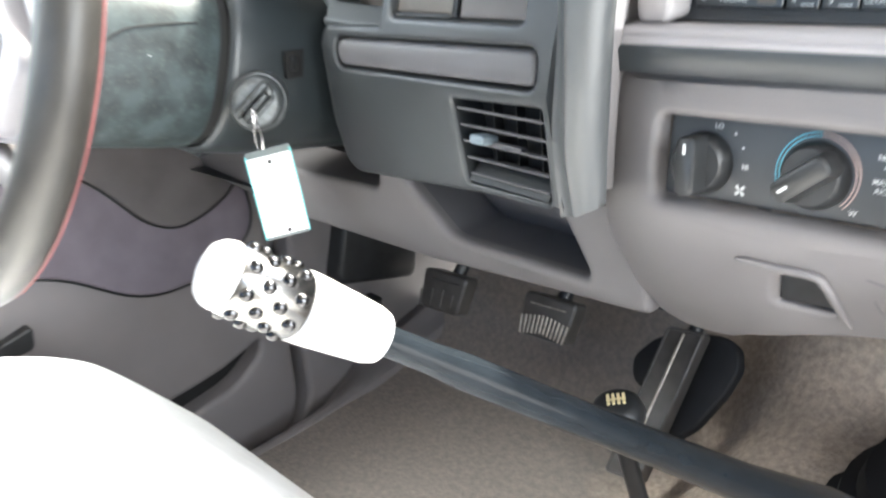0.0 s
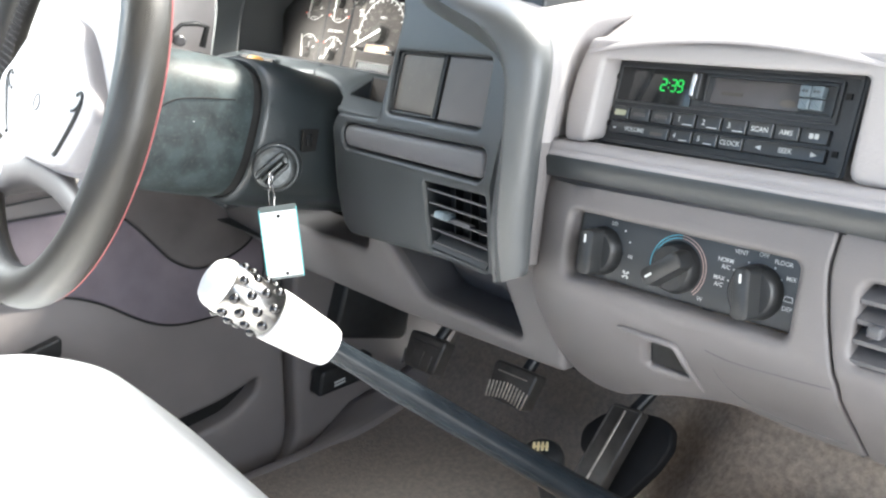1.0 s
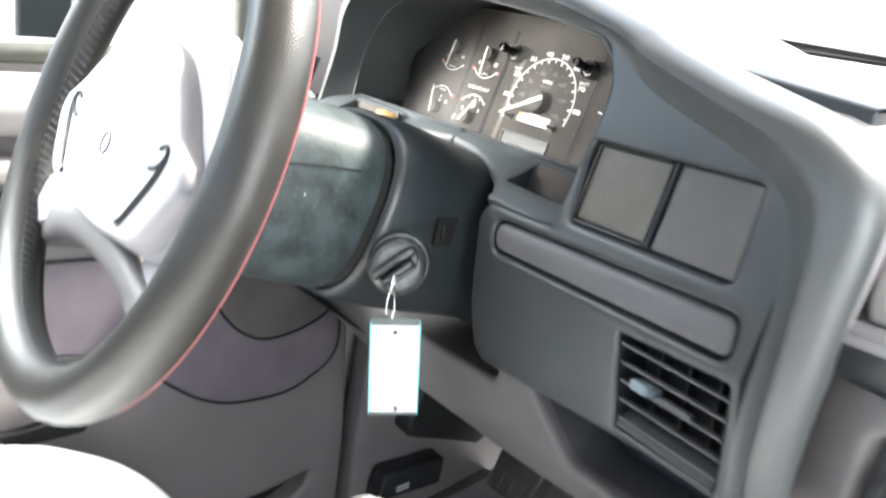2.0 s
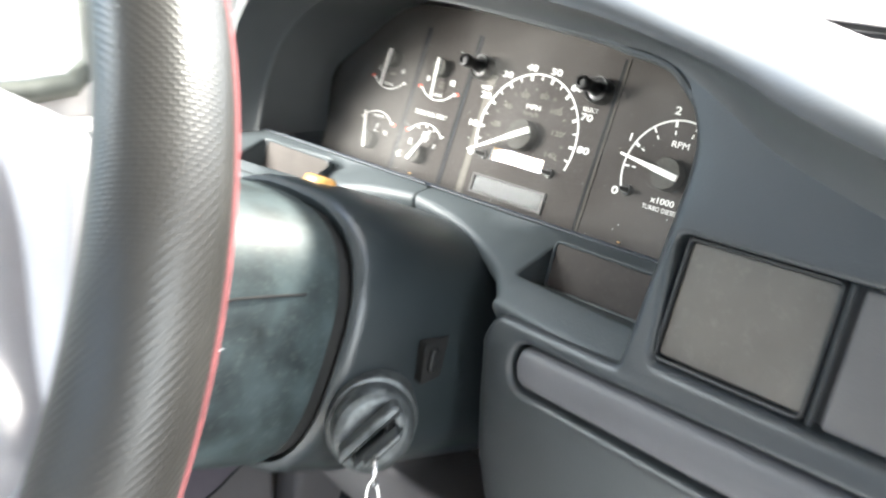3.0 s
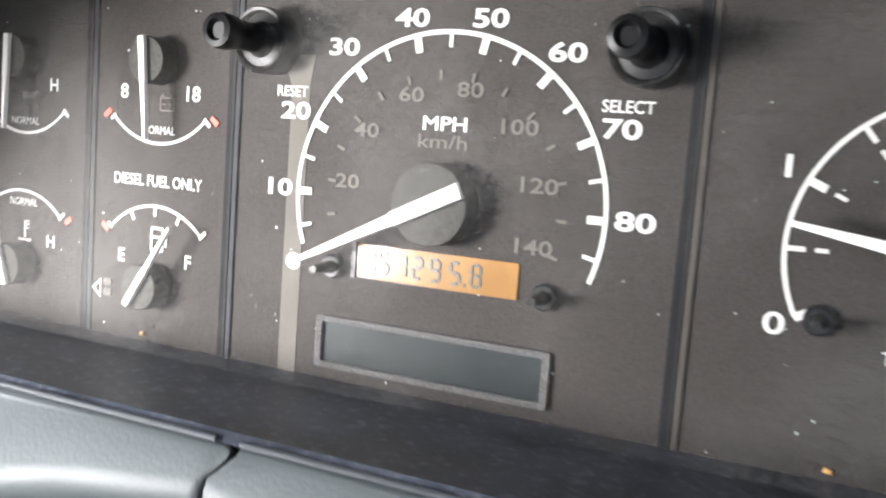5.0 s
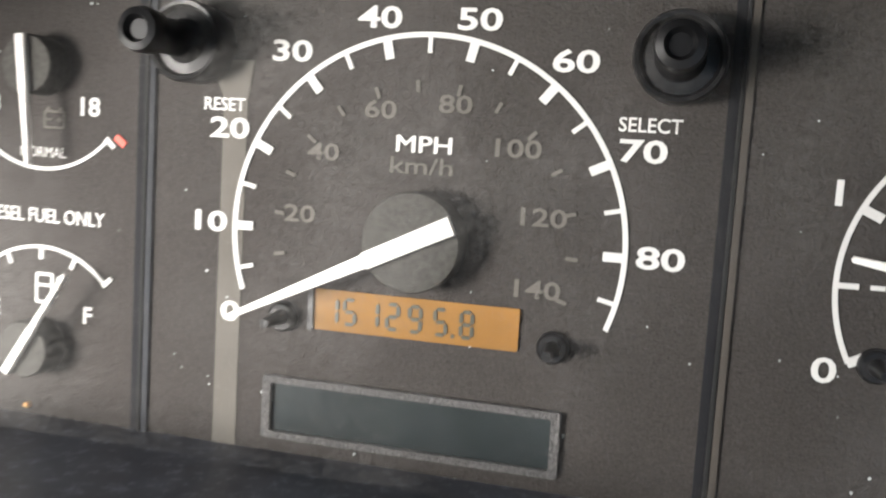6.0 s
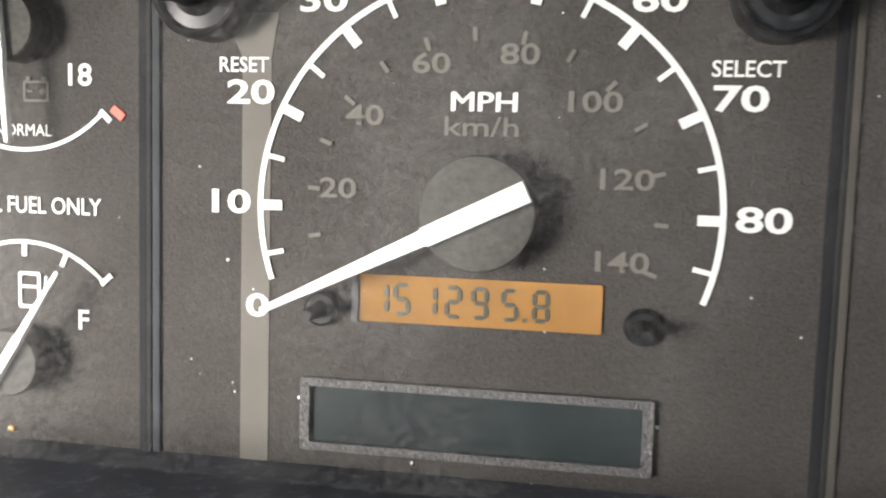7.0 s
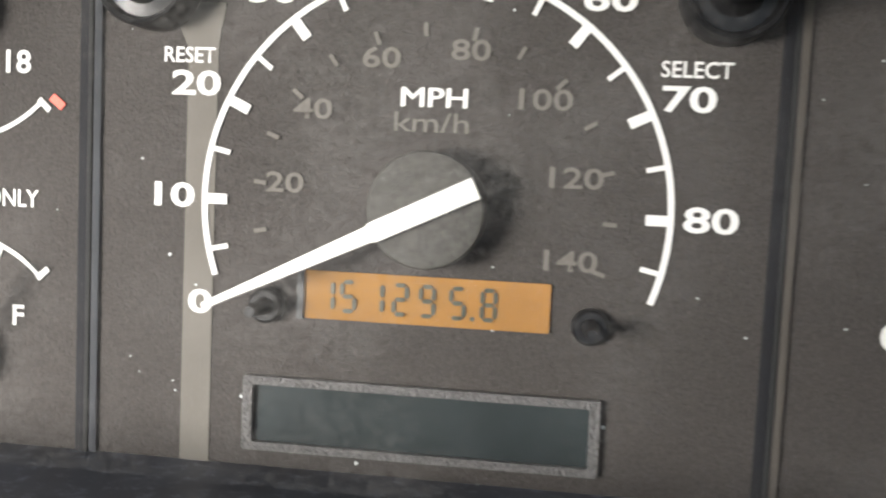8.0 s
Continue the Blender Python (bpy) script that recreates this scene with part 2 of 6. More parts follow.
def dusty_lens(name):
    """Clear plastic with a thin, uneven film of dust and a hazy, finely scratched gloss."""
    m = bpy.data.materials.new(name)
    m.use_nodes = True
    nt = m.node_tree
    nt.nodes.remove(nt.nodes["Principled BSDF"])
    tr, df, gl, m1, m2 = (nt.nodes.new(k) for k in ("ShaderNodeBsdfTransparent", "ShaderNodeBsdfDiffuse", "ShaderNodeBsdfGlossy", "ShaderNodeMixShader", "ShaderNodeMixShader"))
    tc, n1, n2, ad, mr, gr = (nt.nodes.new(k) for k in ("ShaderNodeTexCoord", "ShaderNodeTexNoise", "ShaderNodeTexNoise", "ShaderNodeMath", "ShaderNodeMapRange", "ShaderNodeMapRange"))
    df.inputs[0].default_value = (0.75, 0.72, 0.68, 1)
    gl.inputs["Roughness"].default_value = 0.46
    n1.inputs["Scale"].default_value, n1.inputs["Detail"].default_value = 14, 5
    n2.inputs["Scale"].default_value, n2.inputs["Detail"].default_value, n2.inputs["Roughness"].default_value = 700, 4, 0.8
    ad.operation = "MULTIPLY"
    mr.inputs[1].default_value, mr.inputs[2].default_value, mr.inputs[3].default_value, mr.inputs[4].default_value = 0.20, 0.42, 0.002, 0.050
    gr.inputs[1].default_value, gr.inputs[2].default_value, gr.inputs[3].default_value, gr.inputs[4].default_value = 0.30, 0.70, 0.0003, 0.0014
    for a, b in ((tc.outputs["Object"], n1.inputs["Vector"]), (tc.outputs["Object"], n2.inputs["Vector"]), (n1.outputs["Fac"], ad.inputs[0]), (n2.outputs["Fac"], ad.inputs[1]), (ad.outputs[0], mr.inputs[0]),
                 (mr.outputs[0], m1.inputs[0]), (tr.outputs[0], m1.inputs[1]), (df.outputs[0], m1.inputs[2]), (n1.outputs["Fac"], gr.inputs[0]), (gr.outputs[0], m2.inputs[0]),
                 (m1.outputs[0], m2.inputs[1]), (gl.outputs[0], m2.inputs[2]), (m2.outputs[0], nt.nodes["Material Output"].inputs[0])):
        nt.links.new(a, b)
    return m


LENS = dusty_lens("dusty_gauge_lens")

# ---- mesh tools ----


class Mesh:
    def __init__(self):
        self.v, self.f = [], []

    def add(self, pts):
        i = len(self.v)
        self.v += [tuple(p) for p in pts]
        return list(range(i, i + len(pts)))

    def loops(self, loops, closed=True, cap0=False, cap1=False):
        ids = [self.add(l) for l in loops]
        n = len(ids[0])
        for a, b in zip(ids, ids[1:]):
            for i in range(n if closed else n - 1):
                j = (i + 1) % n
                self.f.append((a[i], a[j], b[j], b[i]))
        if cap0:
            self.f.append(tuple(reversed(ids[0])))
        if cap1:
            self.f.append(tuple(ids[-1]))
        return self

    def box(self, a, b):
        (x0, y0, z0), (x1, y1, z1) = a, b
        i = self.add([(x0, y0, z0), (x1, y0, z0), (x1, y1, z0), (x0, y1, z0), (x0, y0, z1), (x1, y0, z1), (x1, y1, z1), (x0, y1, z1)])
        for q in ((0, 3, 2, 1), (4, 5, 6, 7), (0, 1, 5, 4), (1, 2, 6, 5), (2, 3, 7, 6), (3, 0, 4, 7)):
            self.f.append(tuple(i[k] for k in q))
        return self

    def tube(self, path, r, n=12, closed=False, caps=True, flat=1.0):
        path = [Vector(p) for p in path]
        rs = r if isinstance(r, (list, tuple)) else [r] * len(path)
        m = len(path)
        loops, up = [], None
        for k, p in enumerate(path):
            a = path[(k - 1) % m] if (closed or k) else p
            b = path[(k + 1) % m] if (closed or k < m - 1) else p
            d = (b - a).normalized()
            if up is None:
                up = Vector((0, 0, 1)) if abs(d.z) < 0.9 else Vector((1, 0, 0))
            s = d.cross(up).normalized()
            up = s.cross(d).normalized()
            loops.append([p + rs[k] * (math.cos(t) * s + flat * math.sin(t) * up) for t in (2 * math.pi * i / n for i in range(n))])
        if closed:
            loops.append(loops[0])
        return self.loops(loops, True, caps and not closed, caps and not closed)

    def lathe(self, prof, fr, n=24, cap0=True, cap1=True):
        """prof: (radius, height) along the frame's normal."""
        return self.loops([[fr.p(r * math.cos(t), r * math.sin(t), h) for t in (2 * math.pi * i / n for i in range(n))] for r, h in prof], True, cap0, cap1)

    def slab(self, outline, fr, d0, d1, bevel=0.0):
        """A flat piece with a rounded front edge, between the heights d0 and d1 of a frame."""
        ls = [[fr.p(u, v, d0) for u, v in outline]]
        if bevel > 0:
            for a in (0, 30, 60, 90):
                o = offset(outline, -bevel * (1 - math.cos(radians(a))))
                ls.append([fr.p(u, v, d1 - bevel + bevel * math.sin(radians(a))) for u, v in o])
        else:
            ls.append([fr.p(u, v, d1) for u, v in outline])
        return self.loops(ls, True, True, True)

    def grid(self, rows):
        return self.loops(rows, False)


class Frame:
    def __init__(self, o, u, v, n=None):
        self.o, self.u, self.v = Vector(o), Vector(u).normalized(), Vector(v).normalized()
        self.n = Vector(n).normalized() if n is not None else self.u.cross(self.v)

    def p(self, u, v, d=0.0):
        return self.o + self.u * u + self.v * v + self.n * d

    def at(self, u, v, d=0.0, turn=0.0):
        c, s = math.cos(radians(turn)), math.sin(radians(turn))
        return Frame(self.p(u, v, d), self.u * c + self.v * s, self.v * c - self.u * s, self.n)


def rrect(w, h, r, n=5, cx=0.0, cy=0.0):
    pts = []
    for sx, sy, a0 in ((1, 1, 0), (-1, 1, 90), (-1, -1, 180), (1, -1, 270)):
        for i in range(n + 1):
            a = radians(a0 + 90 * i / n)
            pts.append((cx + sx * (w / 2 - r) + r * math.cos(a), cy + sy * (h / 2 - r) + r * math.sin(a)))
    return pts


def round_poly(pts, r, n=4):
    out = []
    m = len(pts)
    for i in range(m):
        p, a, b = Vector(pts[i]), Vector(pts[i - 1]), Vector(pts[(i + 1) % m])
        ri = r[i] if isinstance(r, (list, tuple)) else r
        da, db = a - p, b - p
        k = min(ri, da.length * 0.45, db.length * 0.45)
        p0, p2 = p + da.normalized() * k, p + db.normalized() * k
        for j in range(n + 1):
            t = j / n
            q = p0 * (1 - t) ** 2 + p * 2 * t * (1 - t) + p2 * t * t
            out.append((q.x, q.y))
    return out


def area2(l):
    return sum(a[0] * b[1] - b[0] * a[1] for a, b in zip(l, l[1:] + l[:1]))


def offset(l, d):
    """The loop moved outwards by d, one number or one for each point."""
    ds = d if isinstance(d, list) else [d] * len(l)
    s = 1 if area2(l) > 0 else -1
    out, m = [], len(l)
    for i in range(m):
        a, p, b = Vector(l[i - 1]), Vector(l[i]), Vector(l[(i + 1) % m])
        e0, e1 = (p - a), (b - p)
        e0 = e0.normalized() if e0.length > 1e-9 else e1.normalized()
        e1 = e1.normalized() if e1.length > 1e-9 else e0
        n = Vector((e0.y + e1.y, -e0.x - e1.x))
        n = n.normalized() if n.length > 1e-6 else Vector((e0.y, -e0.x))
        q = p + n * s * ds[i] / max(0.5, n.dot(Vector((e0.y, -e0.x))))
        out.append((q.x, q.y))
    return out


def inside(p, l):
    x, y, c = p[0], p[1], False
    for (x0, y0), (x1, y1) in zip(l, l[1:] + l[:1]):
        if (y0 > y) != (y1 > y) and x < (x1 - x0) * (y - y0) / (y1 - y0) + x0:
            c = not c
    return c


def panel_mesh(outline, holes, fn, step=0.012, lip=0.004, depth=0.02, outer=0.012, hole_depths=None, lip_at=None, inner=None):
    """A moulded sheet over the plan outline with openings. fn(u, v, d) gives the place at depth d behind the sheet. All edges roll over."""
    from mathutils.geometry import delaunay_2d_cdt
    me = Mesh()
    lips = [[(lip_at(*p) if lip_at else lip) for p in outline]] + [[lip] * len(h) for h in holes]
    bounds = [offset(outline, [-q for q in lips[0]])] + [offset(h, lip) for h in holes]
    if inner:
        moves = [inner(*p) for p in outline]
        bounds[0] = [(p[0] + q[0], p[1] + q[1]) for p, q in zip(outline, moves)]
        lips[0] = [math.hypot(*q) for q in moves]
    pts, edges = [], []
    for l in bounds:
        i = len(pts)
        pts += l
        edges += [(i + k, i + (k + 1) % len(l)) for k in range(len(l))]
    us, vs = [p[0] for p in outline], [p[1] for p in outline]
    near = [Vector(p) for p in pts]
    u = min(us) + step / 2
    while u < max(us):
        v = min(vs) + step / 2
        while v < max(vs):
            q = Vector((u, v))
            if inside(q, bounds[0]) and not any(inside(q, h) for h in bounds[1:]) and min((q - w).length for w in near) > step * 0.45:
                pts.append((u, v))
            v += step
        u += step
    r = delaunay_2d_cdt([Vector(p) for p in pts], edges, [], 0, 1e-7)
    vv, tris = r[0], r[2]
    ids = me.add([fn(p[0], p[1], 0) for p in vv])
    for t in tris:
        c = ((vv[t[0]][0] + vv[t[1]][0] + vv[t[2]][0]) / 3, (vv[t[0]][1] + vv[t[1]][1] + vv[t[2]][1]) / 3)
        if inside(c, bounds[0]) and not any(inside(c, h) for h in bounds[1:]):
            me.f.append(tuple(ids[i] for i in t))
    for k, l in enumerate(bounds):
        sgn = 1 if k == 0 else -1
        dep = outer if k == 0 else (hole_depths[k - 1] if hole_depths else depth)
        ls = []
        for a in (0, 22, 45, 68, 90):
            o = offset(l, [sgn * q * math.sin(radians(a)) for q in lips[k]])
            if inner and k == 0:
                o = [(p[0] - q[0] * math.sin(radians(a)), p[1] - q[1] * math.sin(radians(a))) for p, q in zip(l, moves)]
            ls.append([fn(p[0], p[1], q * (1 - math.cos(radians(a)))) for p, q in zip(o, lips[k])])
        o = offset(l, [sgn * q for q in lips[k]]) if not (inner and k == 0) else outline
        ls.append([fn(p[0], p[1], max(dep, lip * 1.1)) for p in o])
        me.loops(ls, True, False, False)
    return me


def part(name, me, material, parent=None, label="", sharp=40, kind="", category=""):
    data = bpy.data.meshes.new(name)
    data.from_pydata([tuple(p) for p in me.v], [], me.f)
    data.validate()
    bm = bmesh.new()
    bm.from_mesh(data)
    bmesh.ops.remove_doubles(bm, verts=bm.verts, dist=1e-6)
    bmesh.ops.recalc_face_normals(bm, faces=bm.faces)
    bm.to_mesh(data)
    bm.free()
    for p in data.polygons:
        p.use_smooth = True
    data.set_sharp_from_angle(angle=radians(sharp))
    data.materials.append(material)
    ob = new(name, data)
    if parent is not None:
        ob.parent = parent
        ob.matrix_parent_inverse = parent.matrix_world.inverted()
    return tagged(ob, label, category, "", kind)


def thing(name, place, label, category, group="", kind=""):
    ob = new(name)
    ob.empty_display_size = 0.02
    ob.matrix_world = Matrix.Translation(place)
    bpy.context.view_layer.update()
    return tagged(ob, label, category, group, kind)


def words(name, body, fr, size, material, parent, wide=1.0, bold=0.0, align="CENTER", lift=0.0003, label=""):
    cu = bpy.data.curves.new(name, "FONT")
    cu.body, cu.size, cu.offset = body, size, bold
    cu.align_x, cu.align_y = align, "CENTER"
    cu.resolution_u = 3
    tmp = bpy.data.objects.new(name, cu)
    scene.collection.objects.link(tmp)
    bpy.context.view_layer.update()
    data = bpy.data.meshes.new_from_object(tmp.evaluated_get(bpy.context.evaluated_depsgraph_get()))
    bpy.data.objects.remove(tmp)
    data.name = name
    for v in data.vertices:
        v.co = fr.p(v.co.x * wide, v.co.y, lift)
    data.materials.clear()
    data.materials.append(material)
    ob = new(name, data)
    ob.parent = parent
    ob.matrix_parent_inverse = parent.matrix_world.inverted()
    return tagged(ob, label)


def catmull(pts, n):
    P = [Vector(p) for p in pts]
    P = [2 * P[0] - P[1]] + P + [2 * P[-1] - P[-2]]
    out = []
    for i in range(1, len(P) - 2):
        for k in range(n):
            t = k / n
            a, b, c, d = P[i - 1:i + 3]
            out.append(0.5 * ((2 * b) + (c - a) * t + (2 * a - 5 * b + 4 * c - d) * t * t + (3 * b - a - 3 * c + d) * t ** 3))
    return out + [P[-2]]


def lerp(z, zs, ys):
    return float(np.interp(z, zs, ys))


def bars(name, fr, w, h, material, parent, n=1, gap=0.0008):
    me = Mesh()
    for k in range(n):
        me.slab(rrect(w, h, h * 0.2, 2, 0, -k * (h + gap)), fr, 0.0001, 0.0004)
    return part(name, me, material, parent)

# ---- the cab shell ----
FLOOR_Z = 0.0


def shell():
    me = Mesh()
    # carpeted floor that climbs to the toe board, with the tunnel in the middle
    def fz(x, y):
        toe = max(0.0, y - 0.80)
        z = FLOOR_Z + min(toe * 1.15, 0.42) + 0.02 * max(0, min(1, (y - 0.62) / 0.18)) ** 2
        tun = math.exp(-((x + 0.06) / 0.19) ** 4)
        z += (0.10 + 0.06 * max(0, min(1, (y - 0.5) / 0.4))) * tun * max(0.0, 1 - z * 1.3)
        return z + 0.004 * noise.noise(Vector((x * 9, y * 9, 0)))
    rows = []
    for j in range(61):
        y = -0.9 + 2.12 * j / 60
        rows.append([(x, min(y, 1.17), fz(x, y)) for x in (-0.776 + 1.496 * i / 72 for i in range(73))])
    me.grid(rows)
    part("floor", me, CARPET, None, "brown-grey carpet over floor, tunnel and toe board, greyer on the driver's side", kind="structure", category="floor")
    # firewall in near-black, the shade under the dash put into its colour
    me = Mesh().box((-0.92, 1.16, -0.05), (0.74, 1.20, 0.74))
    part("wall_firewall", me, VOID, None, "firewall behind the pedals, coloured near black for the shade there", kind="structure", category="wall")
    # roof and back
    rows = []
    for j in range(13):
        y = -0.85 + 1.30 * j / 12
        rows.append([(x, y, 1.26 - 0.06 * abs((x + 0.09) / 0.8) ** 3 - 0.05 * (j / 12) ** 4 - 0.05 * (1 - j / 12) ** 6) for x in (-0.89 + 1.60 * i / 16 for i in range(17))])
    me = Mesh().grid(rows)
    me.grid([[(p[0], p[1], p[2] + 0.04) for p in r] for r in rows])
    part("ceiling", me, HEADLINER, None, "pale grey cloth headliner of the cab", kind="structure", category="ceiling")
    me = panel_mesh([(-0.92, -0.05), (0.74, -0.05), (0.74, 1.26), (-0.92, 1.26)], [rrect(1.25, 0.40, 0.06, 4, -0.09, 0.98)], lambda u, v, d: (u, -0.84 - d, v), step=0.2, lip=0.01, depth=0.04, outer=0.04)
    part("wall_back", me, TRIM, None, "grey trim of the cab's back wall with rear window", kind="structure", category="wall")
    # passenger side wall, out of view; its doorway is opened to let light in
    me = panel_mesh([(-0.86, -0.05), (1.18, -0.05), (1.18, 0.74), (0.46, 1.24), (-0.86, 1.24)], [round_poly([(-0.05, 0.05), (0.58, 0.05), (0.66, 0.62), (0.66, 0.74), (0.40, 1.16), (-0.05, 1.16)], 0.05)], lambda u, v, d: (0.71 + d, u, v), step=0.2, lip=0.01, depth=0.05, outer=0.05)
    part("wall_passenger_side", me, TRIM, None, "grey side trim, out of view, with a doorway opened to let light in", kind="structure", category="wall")
    # pillars beside the windshield
    for x in (-0.89, 0.71):
        me = Mesh().tube([(x, 1.10, 0.70), (x, 0.78, 0.98), (x, 0.44, 1.23)], [0.045, 0.04, 0.045], 10)
        part("trim_pillar", me, TRIM, None, "pale grey windshield pillar trim", kind="structure", category="trim")
    me = Mesh().grid([[(x, y, z) for x in (-0.86, -0.46, -0.06, 0.34, 0.68)] for y, z in ((1.12, 0.745), (0.98, 0.86), (0.80, 1.0), (0.62, 1.12), (0.46, 1.205))])
    ob = part("window_windshield", me, GLASS, None, "clear curved windshield", kind="structure", category="window")
    ob.visible_shadow = False
    me = Mesh().tube([(-0.89, 1.115, 0.742), (-0.1, 1.135, 0.742), (0.71, 1.115, 0.742)], 0.016, 8, flat=0.7)
    part("trim_windshield_seal", me, RUBBER, None, "black rubber seal along the windshield base", kind="structure", category="trim")


def driver_side():
    # side wall above and around the door
    me = panel_mesh([(-0.86, -0.13), (1.18, -0.13), (1.18, 0.74), (0.46, 1.24), (-0.86, 1.24)], [round_poly([(-0.72, 0.655), (0.415, 0.672), (0.33, 1.16), (-0.72, 1.16)], [0.03, 0.035, 0.05, 0.05])], lambda u, v, d: (-0.895 - d, u, v), step=0.2, lip=0.008, depth=0.05, outer=0.05)
    part("wall_driver_side", me, TRIM, None, "pale painted door frame and side of the cab", kind="structure", category="wall")
    # kick panel ahead of the door
    me = panel_mesh(round_poly([(0.47, -0.085), (1.14, -0.085), (1.14, 0.50), (0.66, 0.50), (0.602, 0.30), (0.594, 0.16), (0.591, 0.0), (0.574, -0.034), (0.537, -0.064)], [0.004, 0.01, 0.03, 0.03, 0.03, 0.03, 0.03, 0.02, 0.02]), [], lambda u, v, d: (-0.835 - 0.02 * (u - 0.6) - d, u, v), step=0.05, lip=0.01, outer=0.04)
    part("trim_kick_panel", me, DOORVINYL, None, "grey moulded kick panel ahead of the door", kind="structure", category="trim")
    rows = []
    for y, z in ((-0.60, -0.002), (0.20, -0.002), (0.45, 0.0), (0.55, 0.002), (0.62, 0.007), (0.70, 0.018), (0.76, 0.030), (0.84, 0.050)):
        k = max(0.0, min(1.0, (y - 0.56) / 0.12))
        rows.append([(-0.875, y, -0.085 + 0.06 * k + z), (-0.842, y, -0.078 + 0.085 * k + z), (-0.812, y, -0.040 + 0.055 * k + z), (-0.795, y, -0.008 + 0.014 * k + z), (-0.785, y, 0.001 + 0.003 * k + z), (-0.775, y, 0.003 + z), (-0.768, y, 0.0 + z), (-0.766, y, -0.012 + z)])
    me = Mesh().grid(rows)
    part("trim_sill", me, DOORVINYL, None, "grey plastic sill edge along the carpet", kind="structure", category="trim")
    ob = part("window_driver", Mesh().grid([[(-0.93, y, z) for y in (-0.75, -0.2, 0.43)] for z in (0.63, 0.9, 1.18)]), GLASS, None, "clear driver door window glass", kind="structure", category="window")
    ob.visible_shadow = False
    me = Mesh().tube([(-0.888, -0.70, 0.648), (-0.888, 0.10, 0.656), (-0.888, 0.36, 0.664), (-0.888, 0.395, 0.669), (-0.888, 0.414, 0.688), (-0.888, 0.413, 0.74), (-0.886, 0.38, 0.95), (-0.88, 0.33, 1.16)], 0.0105, 10, flat=1.0)
    part("trim_window_seal", me, WEATHER, None, "dark worn weatherstrip round the driver window", kind="structure", category="trim")


def door():
    d = thing("driver_door", (-0.87, 0.1, 0.0), "closed grey truck door with cloth insert and map pocket", "door", kind="structure")

    def surf(u, v, dd):
        x = -0.852 + 0.030 * math.exp(-((v - 0.27) / 0.07) ** 2) * (1 - max(0, min(1, (u - 0.1) / 0.42))) ** 0.7
        x += -0.012 * max(0, (v - 0.42) / 0.2)
        return (x - dd, u, v)
    outl = round_poly([(-0.75, -0.074), (0.580, -0.074), (0.5855, 0.16), (0.56, 0.55), (0.50, 0.642), (-0.75, 0.63)], [0.02, 0.10, 0.05, 0.05, 0.03, 0.02], 8)
    pocket = round_poly([(-0.1, 0.030), (0.40, 0.052), (0.485, 0.064), (0.529, 0.094), (0.534, 0.118), (0.50, 0.107), (0.4645, 0.0975), (0.40, 0.090), (-0.1, 0.066)], [0.01, 0.02, 0.03, 0.012, 0.006, 0.01, 0.02, 0.02, 0.01])
    me = panel_mesh(outl, [pocket], surf, step=0.03, lip=0.009, depth=0.035, outer=0.04)
    part("door_panel", me, DOORVINYL, d)
    part("pocket_back", Mesh().grid([[surf(u, v, 0.034) for u in (-0.12, 0.2, 0.56)] for v in (0.0, 0.13)]), VOID, d)
    # cloth insert with its seam
    ins = round_poly([(-0.60, 0.44), (-0.6, 0.36), (0.10, 0.355), (0.272, 0.335), (0.383, 0.252), (0.492, 0.250), (0.56, 0.29), (0.55, 0.40), (0.50, 0.45)], 0.05, 6)
    me = panel_mesh(ins, [], lambda u, v, dd: surf(u, v, dd - 0.006), step=0.03, lip=0.005, outer=0.008)
    part("cloth_insert", me, CLOTH, d, "purple-grey woven cloth insert")
    loop = [surf(u, v, -0.004) for u, v in offset(ins, 0.001)]
    part("insert_seam", Mesh().tube(loop, 0.0016, 6, closed=True), BLACK, d)
    up = round_poly([(-0.60, 0.52), (-0.60, 0.47), (0.10, 0.465), (0.28, 0.475), (0.352, 0.423), (0.407, 0.350), (0.442, 0.330), (0.485, 0.334), (0.532, 0.352), (0.552, 0.385), (0.545, 0.50)], 0.03, 4)
    part("upper_insert", panel_mesh(up, [], lambda u, v, dd: surf(u, v, dd - 0.010), 0.03, 0.005, outer=0.006), DOORCLOTH, d, "dark olive-grey upper cloth insert")
    part("upper_seam", Mesh().tube([surf(u, v, -0.008) for u, v in offset(up, 0.001)], 0.0016, 6, closed=True), BLACK, d)
    # upper roll of the door, the window's light put into its paler colour
    me = Mesh().tube([(-0.868, -0.75, 0.60), (-0.868, 0.2, 0.61), (-0.870, 0.44, 0.615), (-0.875, 0.52, 0.60)], [0.032, 0.032, 0.03, 0.02], 14)
    part("top_roll", me, TRIM, d)
    me = Mesh().tube([(-0.85, -0.75, 0.535), (-0.85, 0.2, 0.54), (-0.855, 0.46, 0.53)], [0.022, 0.022, 0.012], 12)
    part("middle_roll", me, DOORVINYL, d)
    # inner handle cup
    f = Frame((-0.822, 0.17, 0.272), (0, 1, 0.07), (0, 0, 1), (1, 0, 0))
    part("handle_cup", Mesh().slab(round_poly([(-0.09, -0.018), (0.062, -0.016), (0.066, 0.012), (0.0, 0.003), (-0.09, 0.004)], 0.008), f, -0.03, 0.006, 0.003), BLACK, d, "dark pull handle cup")
    # window switches on the armrest's slope
    f = Frame((-0.826, 0.13, 0.5265), (0, 1, 0.07), (-0.35, 0, 0.94), (0.94, 0, 0.35))
    sw = part("switch_plate", Mesh().slab(rrect(0.13, 0.034, 0.006), f, -0.02, 0.002, 0.002), BLACK, d, "black window switch plate")
